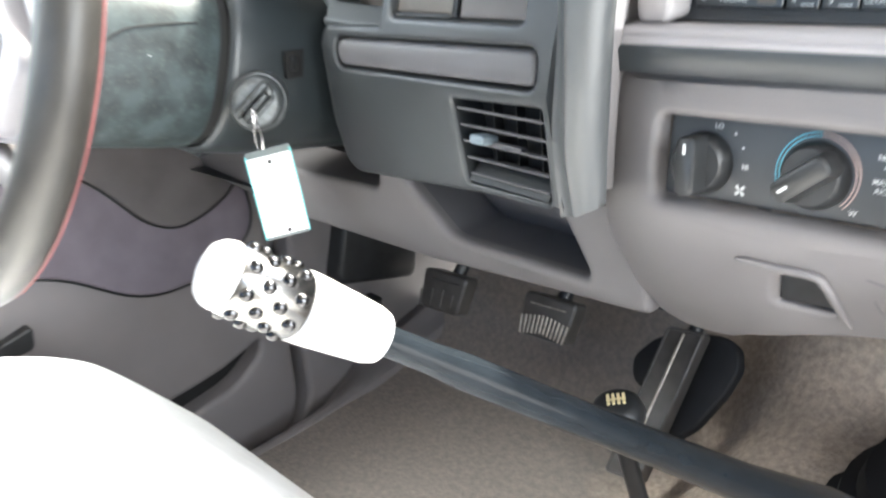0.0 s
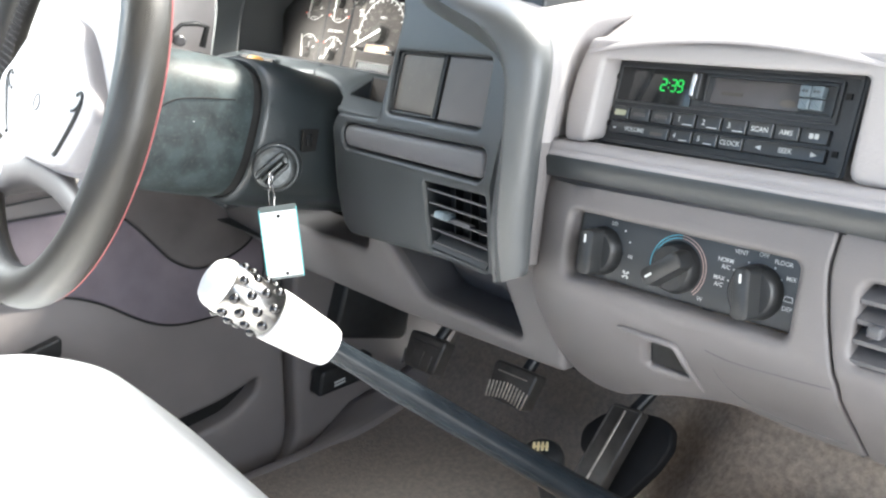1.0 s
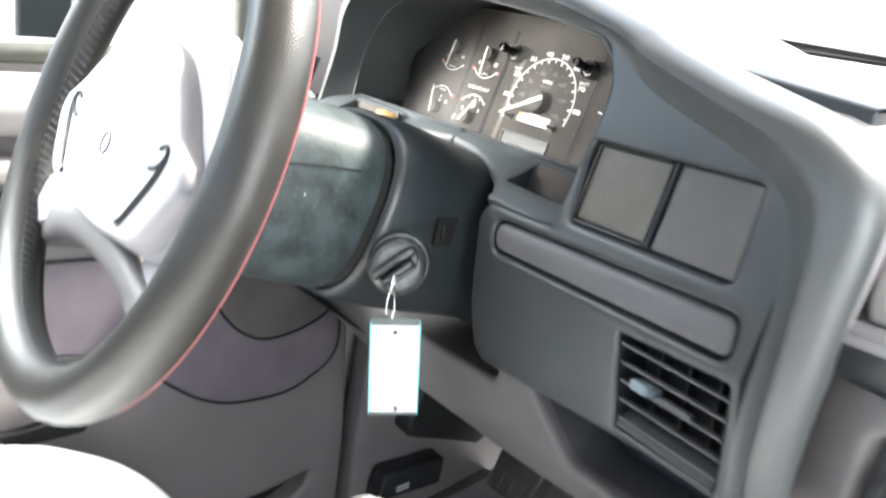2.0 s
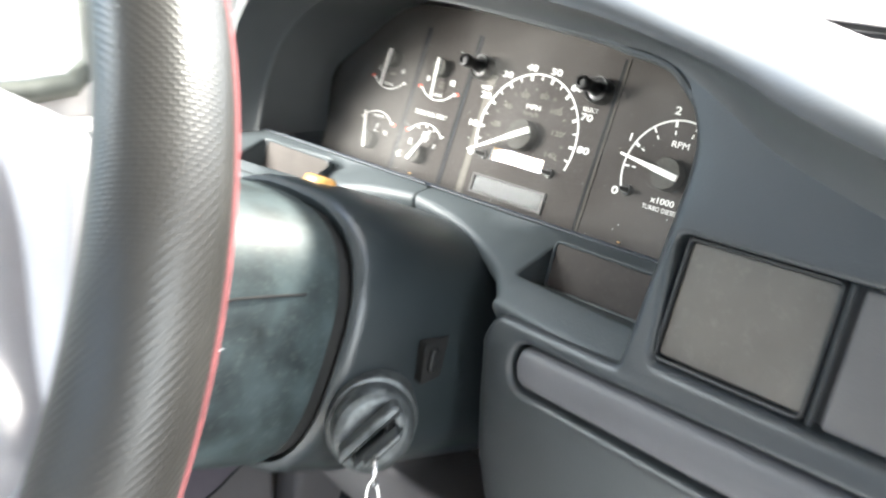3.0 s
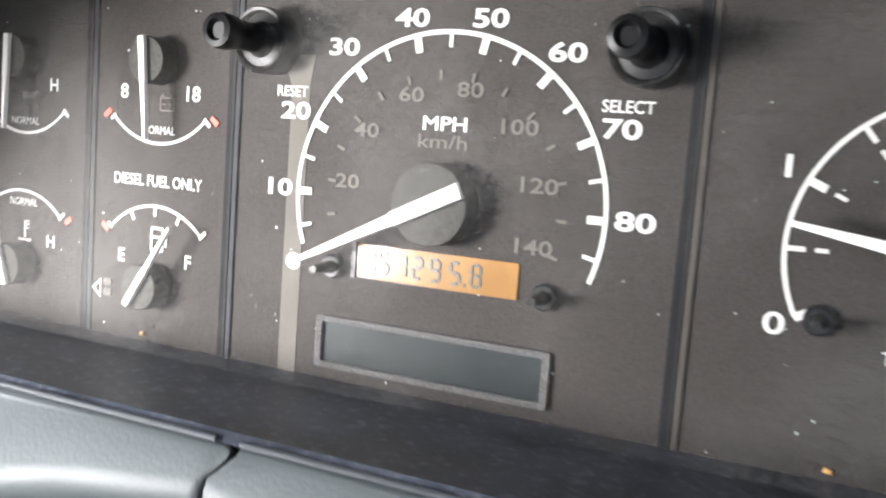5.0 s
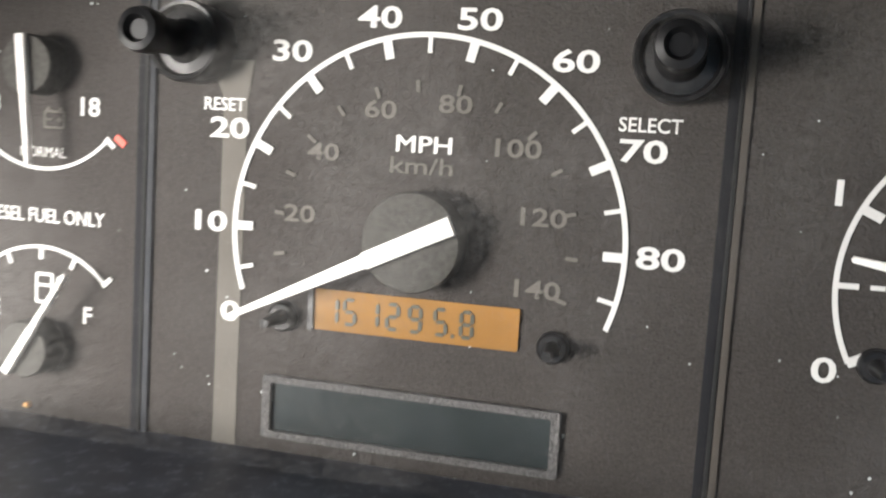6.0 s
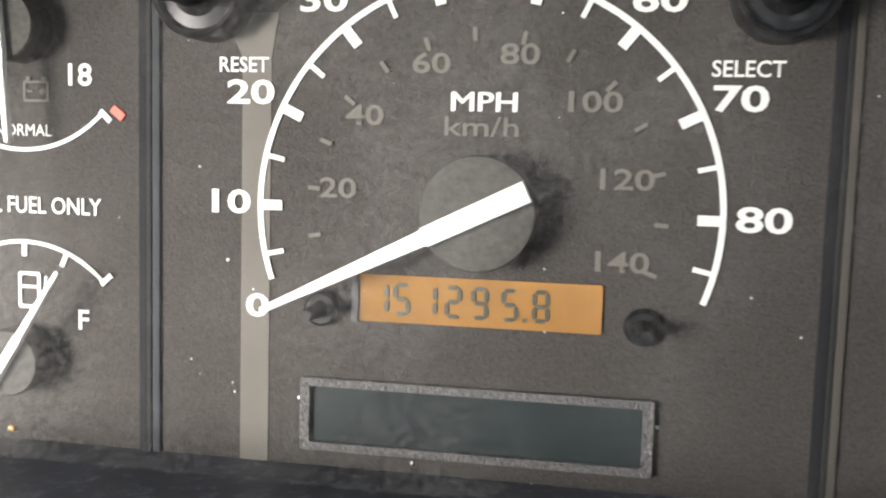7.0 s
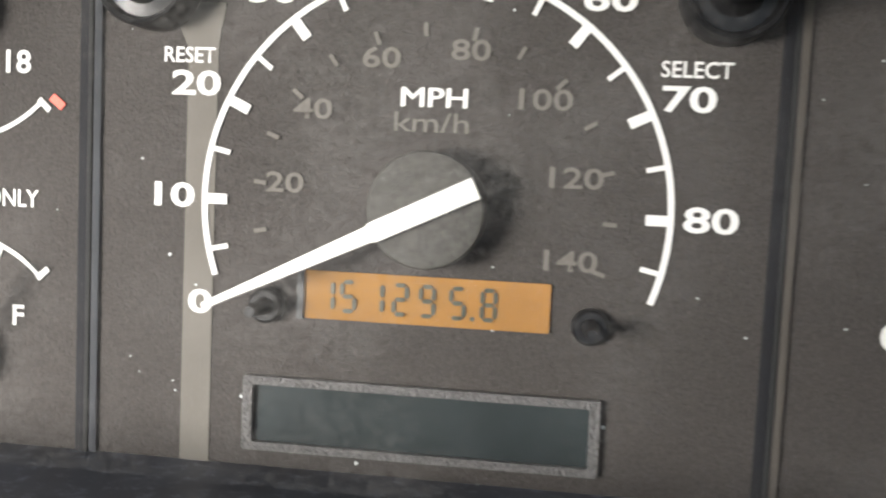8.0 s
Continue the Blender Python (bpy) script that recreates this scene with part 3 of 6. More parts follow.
    for u in (-0.038, 0.0, 0.038):
        part("window_switch", Mesh().slab(rrect(0.030, 0.022, 0.005), f.at(u, 0), 0.0, 0.007, 0.003), TRIM, sw, "pale rocker switch")
    # lock slider on the top roll
    part("lock_slider", Mesh().tube([(-0.842, 0.335, 0.636), (-0.840, 0.36, 0.640), (-0.842, 0.388, 0.636)], [0.003, 0.0055, 0.004], 8), PANEL, d)
    # mirror bracket at the window's front corner
    m = thing("mirror_bracket", (-0.93, 0.51, 0.64), "small black mirror bracket frame beside the pillar", "bracket")
    part("frame_bar", Mesh().tube([(-0.872, 0.449, 0.654), (-0.872, 0.453, 0.668), (-0.872, 0.466, 0.678), (-0.872, 0.488, 0.678), (-0.872, 0.504, 0.673), (-0.872, 0.494, 0.645)], [0.003, 0.003, 0.003, 0.0035, 0.0045, 0.005], 8), BLACK, m)
    part("pivot", Mesh().lathe([(0.008, -0.006), (0.008, 0.004), (0.005, 0.007)], Frame((-0.874, 0.462, 0.656), (0, 1, 0), (0, 0, 1), (1, 0, 0)), 14), PANEL, m)
    # outside mirror
    m = thing("door_mirror", (-1.10, 0.3, 0.6), "black-framed outside mirror beyond the driver window", "mirror")
    f = Frame((-1.14, 0.24, 0.66), (0.94, -0.34, 0), (0, 0, 1), (-0.34, -0.94, 0))
    part("shell", Mesh().slab(rrect(0.19, 0.20, 0.03), f, -0.06, 0.0, 0.008), BLACK, m)
    part("mirror_glass", Mesh().slab(rrect(0.165, 0.175, 0.02), f, 0.0, 0.003), CHROME, m)
    part("arm", Mesh().tube([(-1.10, 0.29, 0.60), (-1.0, 0.42, 0.62), (-0.93, 0.46, 0.64)], 0.013, 8), BLACK, m)


def outside():
    n = 24
    me = Mesh().grid([[(math.cos(2 * math.pi * i / n) * r, math.sin(2 * math.pi * i / n) * r, -0.75) for i in range(n + 1)] for r in (0.01, 3, 8, 30, 150, 1500)])
    part("ground", me, GROUND, None, "pale concrete ground outside the truck", kind="structure", category="ground")
    # the truck's own hood ahead of the windshield
    b = thing("truck_hood", (-0.1, 1.6, 0.6), "white painted hood of the truck ahead of the windshield", "car hood")
    rows = [[(x, y, 0.70 - 0.05 * ((x + 0.1) / 0.9) ** 4 - 0.06 * (y - 1.2)) for x in (-1.0 + 1.8 * i / 12 for i in range(13))] for y in (1.17, 1.4, 1.7, 2.0, 2.3)]
    rows.append([(p[0], 2.36, 0.40) for p in rows[-1]])
    part("hood_skin", Mesh().grid(rows), PAINT, b)


shell()
driver_side()
door()
outside()

# ---- dashboard ----
CL = Frame((-0.5638, 0.5472, 0.651), (1, 0, 0), (0, math.sin(radians(18)), math.cos(radians(18))))


def plane_y(x, z):
    return 0.383 - 0.135 * (x + 0.165) + 0.3 * max(0.0, z - 0.603) + 0.10 * max(0.0, 0.535 - z)


def bez(x, w, d=0.0):
    z = w + 0.05 * (x + 0.33)
    return (x, plane_y(x, z) + d, z)


SILL = 0.0815


def shelf(x, s, d=0.0):
    t = s / SILL
    y0 = plane_y(max(x, -0.43), 0.622) + 0.003
    b = max(0.0, min(1.0, (abs(x + 0.55) - 0.075) / 0.045))
    k = math.sin(math.pi * min(1, max(0, t)))
    return (x, y0 + (0.487 - y0) * t - 0.002 * k + 0.49 * d, 0.6115 + 0.012 * b + (0.0415 - 0.012 * b) * t + 0.005 * b * k - 0.87 * d)


def bezel():
    b = thing("dash_trim_panel", (-0.45, 0.45, 0.52), "charcoal plastic instrument surround with hood and switch panel", "trim panel")
    slot = round_poly([(-0.4020, 0.5925), (-0.160, 0.5955), (-0.163, 0.6215), (-0.4045, 0.6175)], [0.022, 0.011, 0.011, 0.012], 7)
    ash = round_poly([(-0.325, 0.634), (-0.178, 0.634), (-0.182, 0.689), (-0.331, 0.689)], 0.006)
    vent = round_poly([(-0.236, 0.5235), (-0.150, 0.5255), (-0.155, 0.586), (-0.247, 0.583)], 0.004)
    out = round_poly([(-0.200, 0.5195), (-0.135, 0.5215), (-0.135, 0.7365), (-0.336, 0.7600), (-0.368, 0.7620), (-0.366, 0.7565), (-0.352, 0.7495), (-0.3430, 0.7400), (-0.3390, 0.729), (-0.3375, 0.712), (-0.340, 0.6270), (-0.420, 0.6262), (-0.4300, 0.614), (-0.4315, 0.585), (-0.428, 0.54), (-0.412, 0.508), (-0.396, 0.5020)],
                     [0.01, 0.002, 0.002, 0.002, 0.002, 0.003, 0.006, 0.006, 0.006, 0.006, 0.004, 0.006, 0.006, 0.004, 0.02, 0.01, 0.008])
    roll = lambda u, w: 0.0035 + (0.0050 * max(0.0, min(1.0, (w - 0.634) / 0.01)) * max(0.0, min(1.0, (0.738 - w) / 0.015)) if u < -0.33 and u > -0.35 else 0.0) + (0.0100 * max(0.0, min(1.0, (w - 0.503) / 0.03)) * max(0.0, min(1.0, (0.622 - w) / 0.02)) if u < -0.40 else 0.0)
    me = panel_mesh(out, [slot, ash, vent], bez, step=0.012, lip=0.0035, outer=0.10, hole_depths=[0.010, 0.012, 0.03], lip_at=roll)
    part("bezel_panel", me, DARK, b)
    # blank slot plate
    ins = offset(slot, -0.0022)
    part("blank_plate", panel_mesh(ins, [], lambda u, v, d: bez(u, v, d + 0.0015), 0.008, 0.0042, outer=0.010), PANEL, b, "plain grey blank switch plate")
    # recess with a pale blank and a hinged cover beside it
    part("recess_back", Mesh().grid([[bez(u, v, 0.0115) for u in (-0.335, -0.25, -0.17)] for v in (0.63, 0.66, 0.693)]), BLACK, b)
    pale = rrect(0.068, 0.0495, 0.002, 2, -0.2905, 0.6615)
    part("pale_blank", panel_mesh(pale, [], lambda u, v, d: bez(u, v, d + 0.006), 0.02, 0.001, outer=0.006), BLANKGLOSS, b, "scuffed pale grey-brown blank plate")
    lp = [bez(u, v, 0.005) for u, v in rrect(0.0705, 0.052, 0.003, 3, -0.2905, 0.6615)]
    part("blank_frame", Mesh().tube(lp, 0.0011, 6, closed=True), BLACK, b)
    cov = round_poly([(-0.2475, 0.6345), (-0.180, 0.6345), (-0.183, 0.688), (-0.2475, 0.688)], 0.003)
    part("switch_cover", panel_mesh(cov, [], lambda u, v, d: bez(u, v, d + 0.0045), 0.012, 0.002, outer=0.008), COVER, b)
    part("cover_joint", Mesh().tube([bez(-0.2515, 0.635, 0.0045), bez(-0.2515, 0.688, 0.0045)], 0.0013, 6), BLACK, b)
    # shelf under the gauges, in two halves with a joint between
    rt = round_poly([(-0.335, 0.0), (-0.335, SILL), (-0.5437, SILL), (-0.5474, 0.0655), (-0.504, 0.0595), (-0.472, 0.0465), (-0.446, 0.0265), (-0.4335, 0.008), (-0.431, 0.0)], [0.002, 0.002, 0.0006, 0.0006, 0.03, 0.03, 0.03, 0.03, 0.002], 4)
    mir = round_poly([(-0.765, 0.0), (-0.660, 0.0), (-0.657, 0.008), (-0.646, 0.0265), (-0.622, 0.0465), (-0.592, 0.0595), (-0.5492, 0.0655), (-0.5455, SILL), (-0.765, SILL)], [0.002, 0.004, 0.03, 0.03, 0.03, 0.03, 0.002, 0.002, 0.002], 3)
    def roll_in(u, v):
        # how far the flat of the shelf starts inside its edge
        m = abs(u + 0.54785)
        side = 1 if u > -0.5470 else -1
        if v > SILL - 0.004:
            return (0.0005 * side if m < 0.006 else (-0.002 if u > -0.36 else (0.002 if u < -0.74 else 0.0)), -0.002)
        if m < 0.0042 and v > 0.060:
            return (0.0004 * side, 0.0065 if v < 0.0675 else 0.0)
        if v > 0.004 and m < 0.118:
            a = min(1.0, m / 0.10)
            return (side * 0.0065 * a, 0.0065 * (1 - a * a) ** 0.5 + 0.0005)
        return (-0.002 if u > -0.36 else (0.002 if u < -0.74 else side * 0.003), 0.003)
    tr = round_poly([(-0.4290, 0.026), (-0.345, 0.026), (-0.345, 0.069), (-0.4255, 0.066)], 0.002)
    trm = round_poly([(-0.720, 0.066), (-0.643, 0.073), (-0.639, 0.047), (-0.720, 0.030)][::-1], 0.002)
    part("shelf_half", panel_mesh(rt, [tr], shelf, 0.012, 0.003, outer=0.012, hole_depths=[0.004], inner=roll_in), SHELF, b)
    part("shelf_half", panel_mesh(mir, [trm], shelf, 0.012, 0.003, outer=0.012, hole_depths=[0.004], inner=roll_in), SHELF, b)
    part("joint_gap", Mesh().box((-0.556, 0.468, 0.622), (-0.537, 0.484, 0.632)), VOID, b)
    for sx in (1, -1):
        X = lambda x: x if sx > 0 else -1.058 - x
        rec = Mesh()
        # scooped floor that runs on from the shelf, triangular end wall
        rec.grid([[(X(x), y + (0.437 - 0.4446) * max(0.0, (x + 0.428) / 0.09) * (0.468 - y) / 0.024, z) for x in (-0.4300, -0.40, -0.37, -0.335)] for y, z in ((0.4436, 0.6355), (0.449, 0.6330), (0.456, 0.6300), (0.468, 0.6255))])
        rec.grid([[(X(-0.4290), 0.4440, 0.6352), (X(-0.4268), 0.456, 0.6300), (X(-0.4262), 0.470, 0.6255)], [(X(-0.4290), 0.4440, 0.6362), (X(-0.4268), 0.458, 0.6425), (X(-0.4262), 0.474, 0.6500)]])
        rec.grid([[(X(-0.3455), 0.437, 0.635), (X(-0.3475), 0.454, 0.630), (X(-0.3480), 0.470, 0.6255)], [(X(-0.3455), 0.437, 0.6365), (X(-0.3475), 0.458, 0.6445), (X(-0.3480), 0.474, 0.6510)]])
        f = Frame((X(-0.3870), 0.4690, 0.639), (1, 0, 0), (0, 0.25, 0.97))
        part("display_recess", rec, SHELF, b)
        part("display_blank", Mesh().slab(rrect(0.075, 0.024, 0.0015, 2), f, -0.002, 0.001, 0.0005), BULB, b, "blank pale grey-brown display window")
        part("display_rim", Mesh().tube([f.p(u, v, 0.001) for u, v in rrect(0.077, 0.026, 0.003, 3)], 0.0010, 6, closed=True), SHELF, b)
    # lens frame strip between shelf and gauges
    rows = []
    for y, z in ((0.4865, 0.6525), (0.4895, 0.6535), (0.4925, 0.6520), (0.510, 0.6455), (0.528, 0.639), (0.5445, 0.6335)):
        rows.append([(-0.765 + 0.43 * i / 20, y, z) for i in range(21)])
    part("lens_frame", Mesh().grid(rows), LENSFRAME, b, "dusty dark lens frame")
    part("sill_edge", Mesh().tube([(x, 0.4868, 0.6530) for x in (-0.76, -0.70, -0.62, -0.55)], 0.0008, 8), EDGE, b)
    part("sill_edge", Mesh().tube([(x, 0.4868, 0.6530) for x in (-0.5436, -0.48, -0.42, -0.337)], 0.0008, 8), EDGE, b)
    part("hood_foot", Mesh().box((-0.80, 0.4885, 0.59), (-0.738, 0.60, 0.648)), DARK, b)
    # hood: lip of the gauge opening, nose, crest and seam to the dash top, station by station
    pl = lambda x, z: (x, plane_y(x, z) - 0.0006, z)
    I = [(-0.742, 0.480, 0.640), (-0.735, 0.486, 0.695), (-0.712, 0.492, 0.738), (-0.66, 0.496, 0.764), (-0.55, 0.4848, 0.7690), (-0.42, 0.4640, 0.7618), pl(-0.372, 0.7592), pl(-0.338, 0.7480), pl(-0.292, 0.7285), pl(-0.222, 0.7118), pl(-0.1785, 0.699), pl(-0.158, 0.679), pl(-0.147, 0.64), pl(-0.145, 0.58), pl(-0.141, 0.528)]
    C = [(-0.765, 0.455, 0.640), (-0.740, 0.455, 0.695), (-0.710, 0.446, 0.742), (-0.655, 0.442, 0.776), (-0.55, 0.446, 0.785), (-0.42, 0.444, 0.777), (-0.352, 0.438, 0.766), (-0.317, 0.431, 0.7585), (-0.275, 0.408, 0.7500), (-0.205, 0.385, 0.737), (-0.155, 0.376, 0.724), (-0.127, 0.372, 0.698), (-0.1225, 0.367, 0.64), (-0.1235, 0.365, 0.58), (-0.1240, 0.371, 0.535)]
    O = [(-0.790, 0.475, 0.640), (-0.766, 0.475, 0.70), (-0.735, 0.462, 0.754), (-0.665, 0.458, 0.789), (-0.55, 0.462, 0.796), (-0.42, 0.459, 0.788), (-0.350, 0.453, 0.775), (-0.312, 0.446, 0.767), (-0.267, 0.420, 0.759), (-0.196, 0.396, 0.746), (-0.136, 0.386, 0.733), (-0.1060, 0.385, 0.704), (-0.1060, 0.380, 0.64), (-0.1095, 0.379, 0.58), (-0.1110, 0.381, 0.541)]
    S = [(-0.800, 0.520, 0.640), (-0.785, 0.540, 0.705), (-0.755, 0.560, 0.757), (-0.680, 0.574, 0.786), (-0.55, 0.580, 0.791), (-0.42, 0.576, 0.780), (-0.345, 0.572, 0.764), (-0.305, 0.556, 0.756), (-0.262, 0.510, 0.752), (-0.188, 0.440, 0.745), (-0.134, 0.410, 0.734), (-0.1090, 0.404, 0.708), (-0.1190, 0.406, 0.64), (-0.1250, 0.405, 0.58), (-0.1280, 0.405, 0.540)]
    n = 6
    Is, Cs, Os, Ss = catmull(I, n), catmull(C, n), catmull(O, n), catmull(S, n)
    loops = []
    for i, c, o, e in zip(Is, Cs, Os, Ss):
        # hollow under the nose, round nose, then the flat top that runs back to the seam
        k1 = i.lerp(c, 0.42) + Vector((0, 0.006, 0.0035 if i.z > 0.70 else 0.0))
        k2 = Vector((o.x * 0.75 + c.x * 0.25, c.y + 0.002, o.z * 0.75 + c.z * 0.25))
        k3 = o + (o - k2) * 0.9
        sec = [i * (1 - t) ** 2 + k1 * 2 * t * (1 - t) + c * t * t for t in (0, 0.08, 0.2, 0.35, 0.5, 0.65, 0.8, 0.91)]
        sec += [c * (1 - t) ** 2 + k2 * 2 * t * (1 - t) + o * t * t for t in (0, 0.1, 0.2, 0.35, 0.5, 0.65, 0.8, 0.9)]
        sec += [o * (1 - t) ** 2 + k3 * 2 * t * (1 - t) + e * t * t for t in (0, 0.1, 0.25, 0.45, 0.7, 0.93, 1.0)]
        sec.append(e + Vector((0, 0.001, -0.004)) if e.z > 0.735 else e + Vector((-0.004, 0.003, 0)))
        loops.append(sec)
    me = Mesh()
    me.loops(loops, False)
    end = me.add(loops[-1])
    me.f.append(tuple(end))
    part("hood_rim", me, HOOD, b, sharp=70)
    # rounded lip and the tunnel behind it that leads to the gauges
    lip = catmull(I[:6] + [pl(-0.390, 0.7582), pl(-0.364, 0.7548), pl(-0.351, 0.7482), (-0.3430, 0.4520, 0.7390), (-0.3392, 0.4560, 0.730)], n)
    part("hood_lip", Mesh().tube([i + Vector((0, 0.0012, 0.0008)) for i in lip], 0.0020, 8), HOOD, b)
    tun = []
    for i in lip:
        k = max(0.0, min(1.0, (i.z - 0.70) / 0.04)) if i.x < -0.5 else 1.0
        tun.append([i, i + Vector((0, 0.03, -0.001 * k)), Vector((i.x * 0.99 - 0.0045, 0.560 - 0.035 * (1 - k), i.z - 0.003 * k)), Vector((i.x * 0.99 - 0.0045, 0.582 - 0.035 * (1 - k), i.z - 0.004 * k))])
    part("hood_tunnel", Mesh().loops(tun, False), HOOD, b, sharp=70)
    # vent with blades and thumb tab
    v = part("vent", Mesh().grid([[bez(u, w, 0.029) for u in (-0.25, -0.2, -0.145)] for w in (0.518, 0.555, 0.592)]), VOID, b, "square air vent with slanted louvres")
    vf = lambda u, w, d: bez(u, w, d)
    for k in range(5):
        w = 0.5765 - 0.0115 * k
        me = Mesh()
        prof = ((0.0026, 0.0006), (0.0034, 0.0010), (0.014, -0.0030), (0.0142, -0.0042), (0.0030, -0.0006))
        xs = [-0.244 + 0.0025 * k + (0.0895 - 0.002 * k) * i / 6 for i in range(7)]
        me.loops([[vf(x, w + dz, d) for d, dz in prof] for x in xs], True, True, True)
        part("louvre", me, PANEL, v)
    for u in (-0.222, -0.198, -0.174):
        part("vane", Mesh().box(Vector(bez(u, 0.526, 0.018)), Vector(bez(u + 0.0012, 0.583, 0.027))), BLACK, v)
    f = Frame(bez(-0.218, 0.5575, 0.002), (1, -0.135, 0.05), (0, 0.2, 1))
    part("thumb_tab", Mesh().slab(rrect(0.016, 0.0066, 0.0025), f, -0.008, 0.005, 0.002), PALEKEY, v, "pale grey thumb tab")
    part("pivot_bar", Mesh().slab(rrect(0.030, 0.0035, 0.001), f.at(0.024, -0.0025, -0.004), -0.004, 0.002, 0.001), PANEL, v)
    me = Mesh().loops([[vf(x, 0.5265 + dz, d) for d, dz in ((0.0, 0.0), (0.012, 0.009), (0.022, 0.010), (0.022, -0.001))] for x in (-0.2345, -0.195, -0.152)], True, True, True)
    part("lower_lip", me, DARK, v)
    # near-black sheets for the shade behind the column opening
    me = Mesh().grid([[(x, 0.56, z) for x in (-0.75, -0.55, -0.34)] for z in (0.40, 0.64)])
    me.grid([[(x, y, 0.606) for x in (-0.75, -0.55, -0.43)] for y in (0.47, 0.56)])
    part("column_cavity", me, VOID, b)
    # left part of the surround beyond the column
    lo = round_poly([(-0.683, 0.46), (-0.683, 0.6165), (-0.80, 0.6165), (-0.80, 0.46)], 0.006)
    part("bezel_left", panel_mesh(lo, [], lambda u, w, d: (u, 0.418 + d + 0.1 * max(0, -0.70 - u), w), 0.02, 0.004, outer=0.09), DARK, b)
    return Ss


OUTER = bezel()


def dash():
    d = thing("dashboard", (0.0, 0.5, 0.45), "opal grey moulded truck dashboard with padded top", "dashboard")
    # padded front round the radio
    def padf(x, w, dd=0.0):
        y = 0.430 + 0.26 * (w - 0.643)
        return (x, y + dd, w + 0.04 * x)
    slit = [(-0.1260, 0.50), (-0.1260, 0.640), (-0.1250, 0.654), (-0.1268, 0.672), (-0.1250, 0.697), (-0.1165, 0.722), (-0.112, 0.735)]
    # light shell that carries on from the hood's outer edge to the pad
    loops = []
    for o in OUTER:
        side = max(0.0, min(1.0, (0.748 - o.z) / 0.024)) if o.x > -0.2 else 0.0
        sx = lerp(o.z, [q[1] for q in slit], [q[0] for q in slit]) - 0.0030
        sy = padf(sx, o.z)[1] + 0.001
        a = Vector((o.x - 0.001 * side, o.y + 0.0005, o.z - 0.001 * (1 - side)))
        b2 = Vector((o.x + 0.003 * side, o.y + 0.006 + 0.006 * (1 - side), o.z + 0.005 * (1 - side)))
        c = Vector((o.x, o.y + 0.060, o.z + 0.004)).lerp(Vector((sx, sy, o.z)), side)
        e = Vector((o.x, 0.66, o.z * 0.5 + 0.742 * 0.5)).lerp(Vector((sx - 0.0015, sy + 0.008, o.z)), side)
        f = Vector((o.x, 0.80, 0.736)).lerp(Vector((sx - 0.002, sy + 0.035, o.z)), side)
        if side > 0 and o.z < 0.622:
            c, e, f = (Vector((o.x - 0.003, o.y + q, o.z)) for q in (0.016, 0.03, 0.05))
        loops.append([a, b2, b2.lerp(c, 0.5) + Vector((0.001 * side, 0, 0)), c, c.lerp(e, 0.3), e, f])
    # one shell cut in two colours: paler above about z 0.64, darker below
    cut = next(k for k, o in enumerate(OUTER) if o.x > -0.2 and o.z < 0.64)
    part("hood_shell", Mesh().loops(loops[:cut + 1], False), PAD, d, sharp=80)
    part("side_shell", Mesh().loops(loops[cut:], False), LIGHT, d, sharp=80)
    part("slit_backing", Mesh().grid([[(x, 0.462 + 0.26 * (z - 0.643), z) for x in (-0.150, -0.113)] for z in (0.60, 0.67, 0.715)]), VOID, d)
    # end of the dash beside the door
    rows = [[(x, y, z) for x in (-0.888, -0.85, -0.81, -0.770)] for y, z in ((0.46, 0.50), (0.455, 0.60), (0.462, 0.618), (0.48, 0.626), (0.60, 0.632), (0.66, 0.70), (0.72, 0.744))]
    part("end_cover", Mesh().grid(rows), DARK, d)
    # top pad
    rows = []
    for y, z in ((0.50, 0.730), (0.515, 0.737), (0.535, 0.7425), (0.58, 0.746), (0.75, 0.748), (0.95, 0.750), (1.10, 0.744), (1.13, 0.735), (1.17, 0.715), (1.21, 0.715)):
        row = []
        for i in range(80):
            x = -0.88 + 1.58 * i / 79
            k = max(0.0, min(1.0, (-0.098 - x) / 0.20))
            k = k * k * (3 - 2 * k)
            row.append((x, max(y, y + (0.60 - y) * k), z + min(1.0, 3 * k) * max(0.0, 0.741 - z) + 0.04 * max(-0.1, min(0.1, x)) * max(0.0, (0.60 - y) / 0.10)))
        rows.append(row)
    part("top_pad", Mesh().grid(rows), PAD, d)
    # cheeks on both sides of the radio, one moulding under the brow
    out = round_poly([(-0.1190, 0.6440), (-0.0975, 0.6440), (-0.0975, 0.7050), (0.1010, 0.7050), (0.1030, 0.6440), (0.69, 0.6440), (0.69, 0.720), (-0.1140, 0.720), (-0.1220, 0.697), (-0.1238, 0.672), (-0.1224, 0.654)],
                     [0.007, 0.007, 0.004, 0.004, 0.010, 0.004, 0.004, 0.004, 0.01, 0.01, 0.008])
    part("radio_surround", panel_mesh(out, [], padf, 0.010, 0.0045, outer=0.034), PAD, d)
    # brow over the radio: underside, arched edge, then the top leans back to the pad
    rows = [[] for _ in range(10)]
    for i in range(84):
        x = -0.200 + 0.890 * (i / 83) ** 1.1
        q = min(1.0, abs(x + 0.002) / 0.116)
        g = max(-0.114, min(0.114, x - 0.004))
        arch = 0.7207 - 0.0100 * (g / 0.108) ** 2
        p = 0.0045 * (1 - q ** 4)
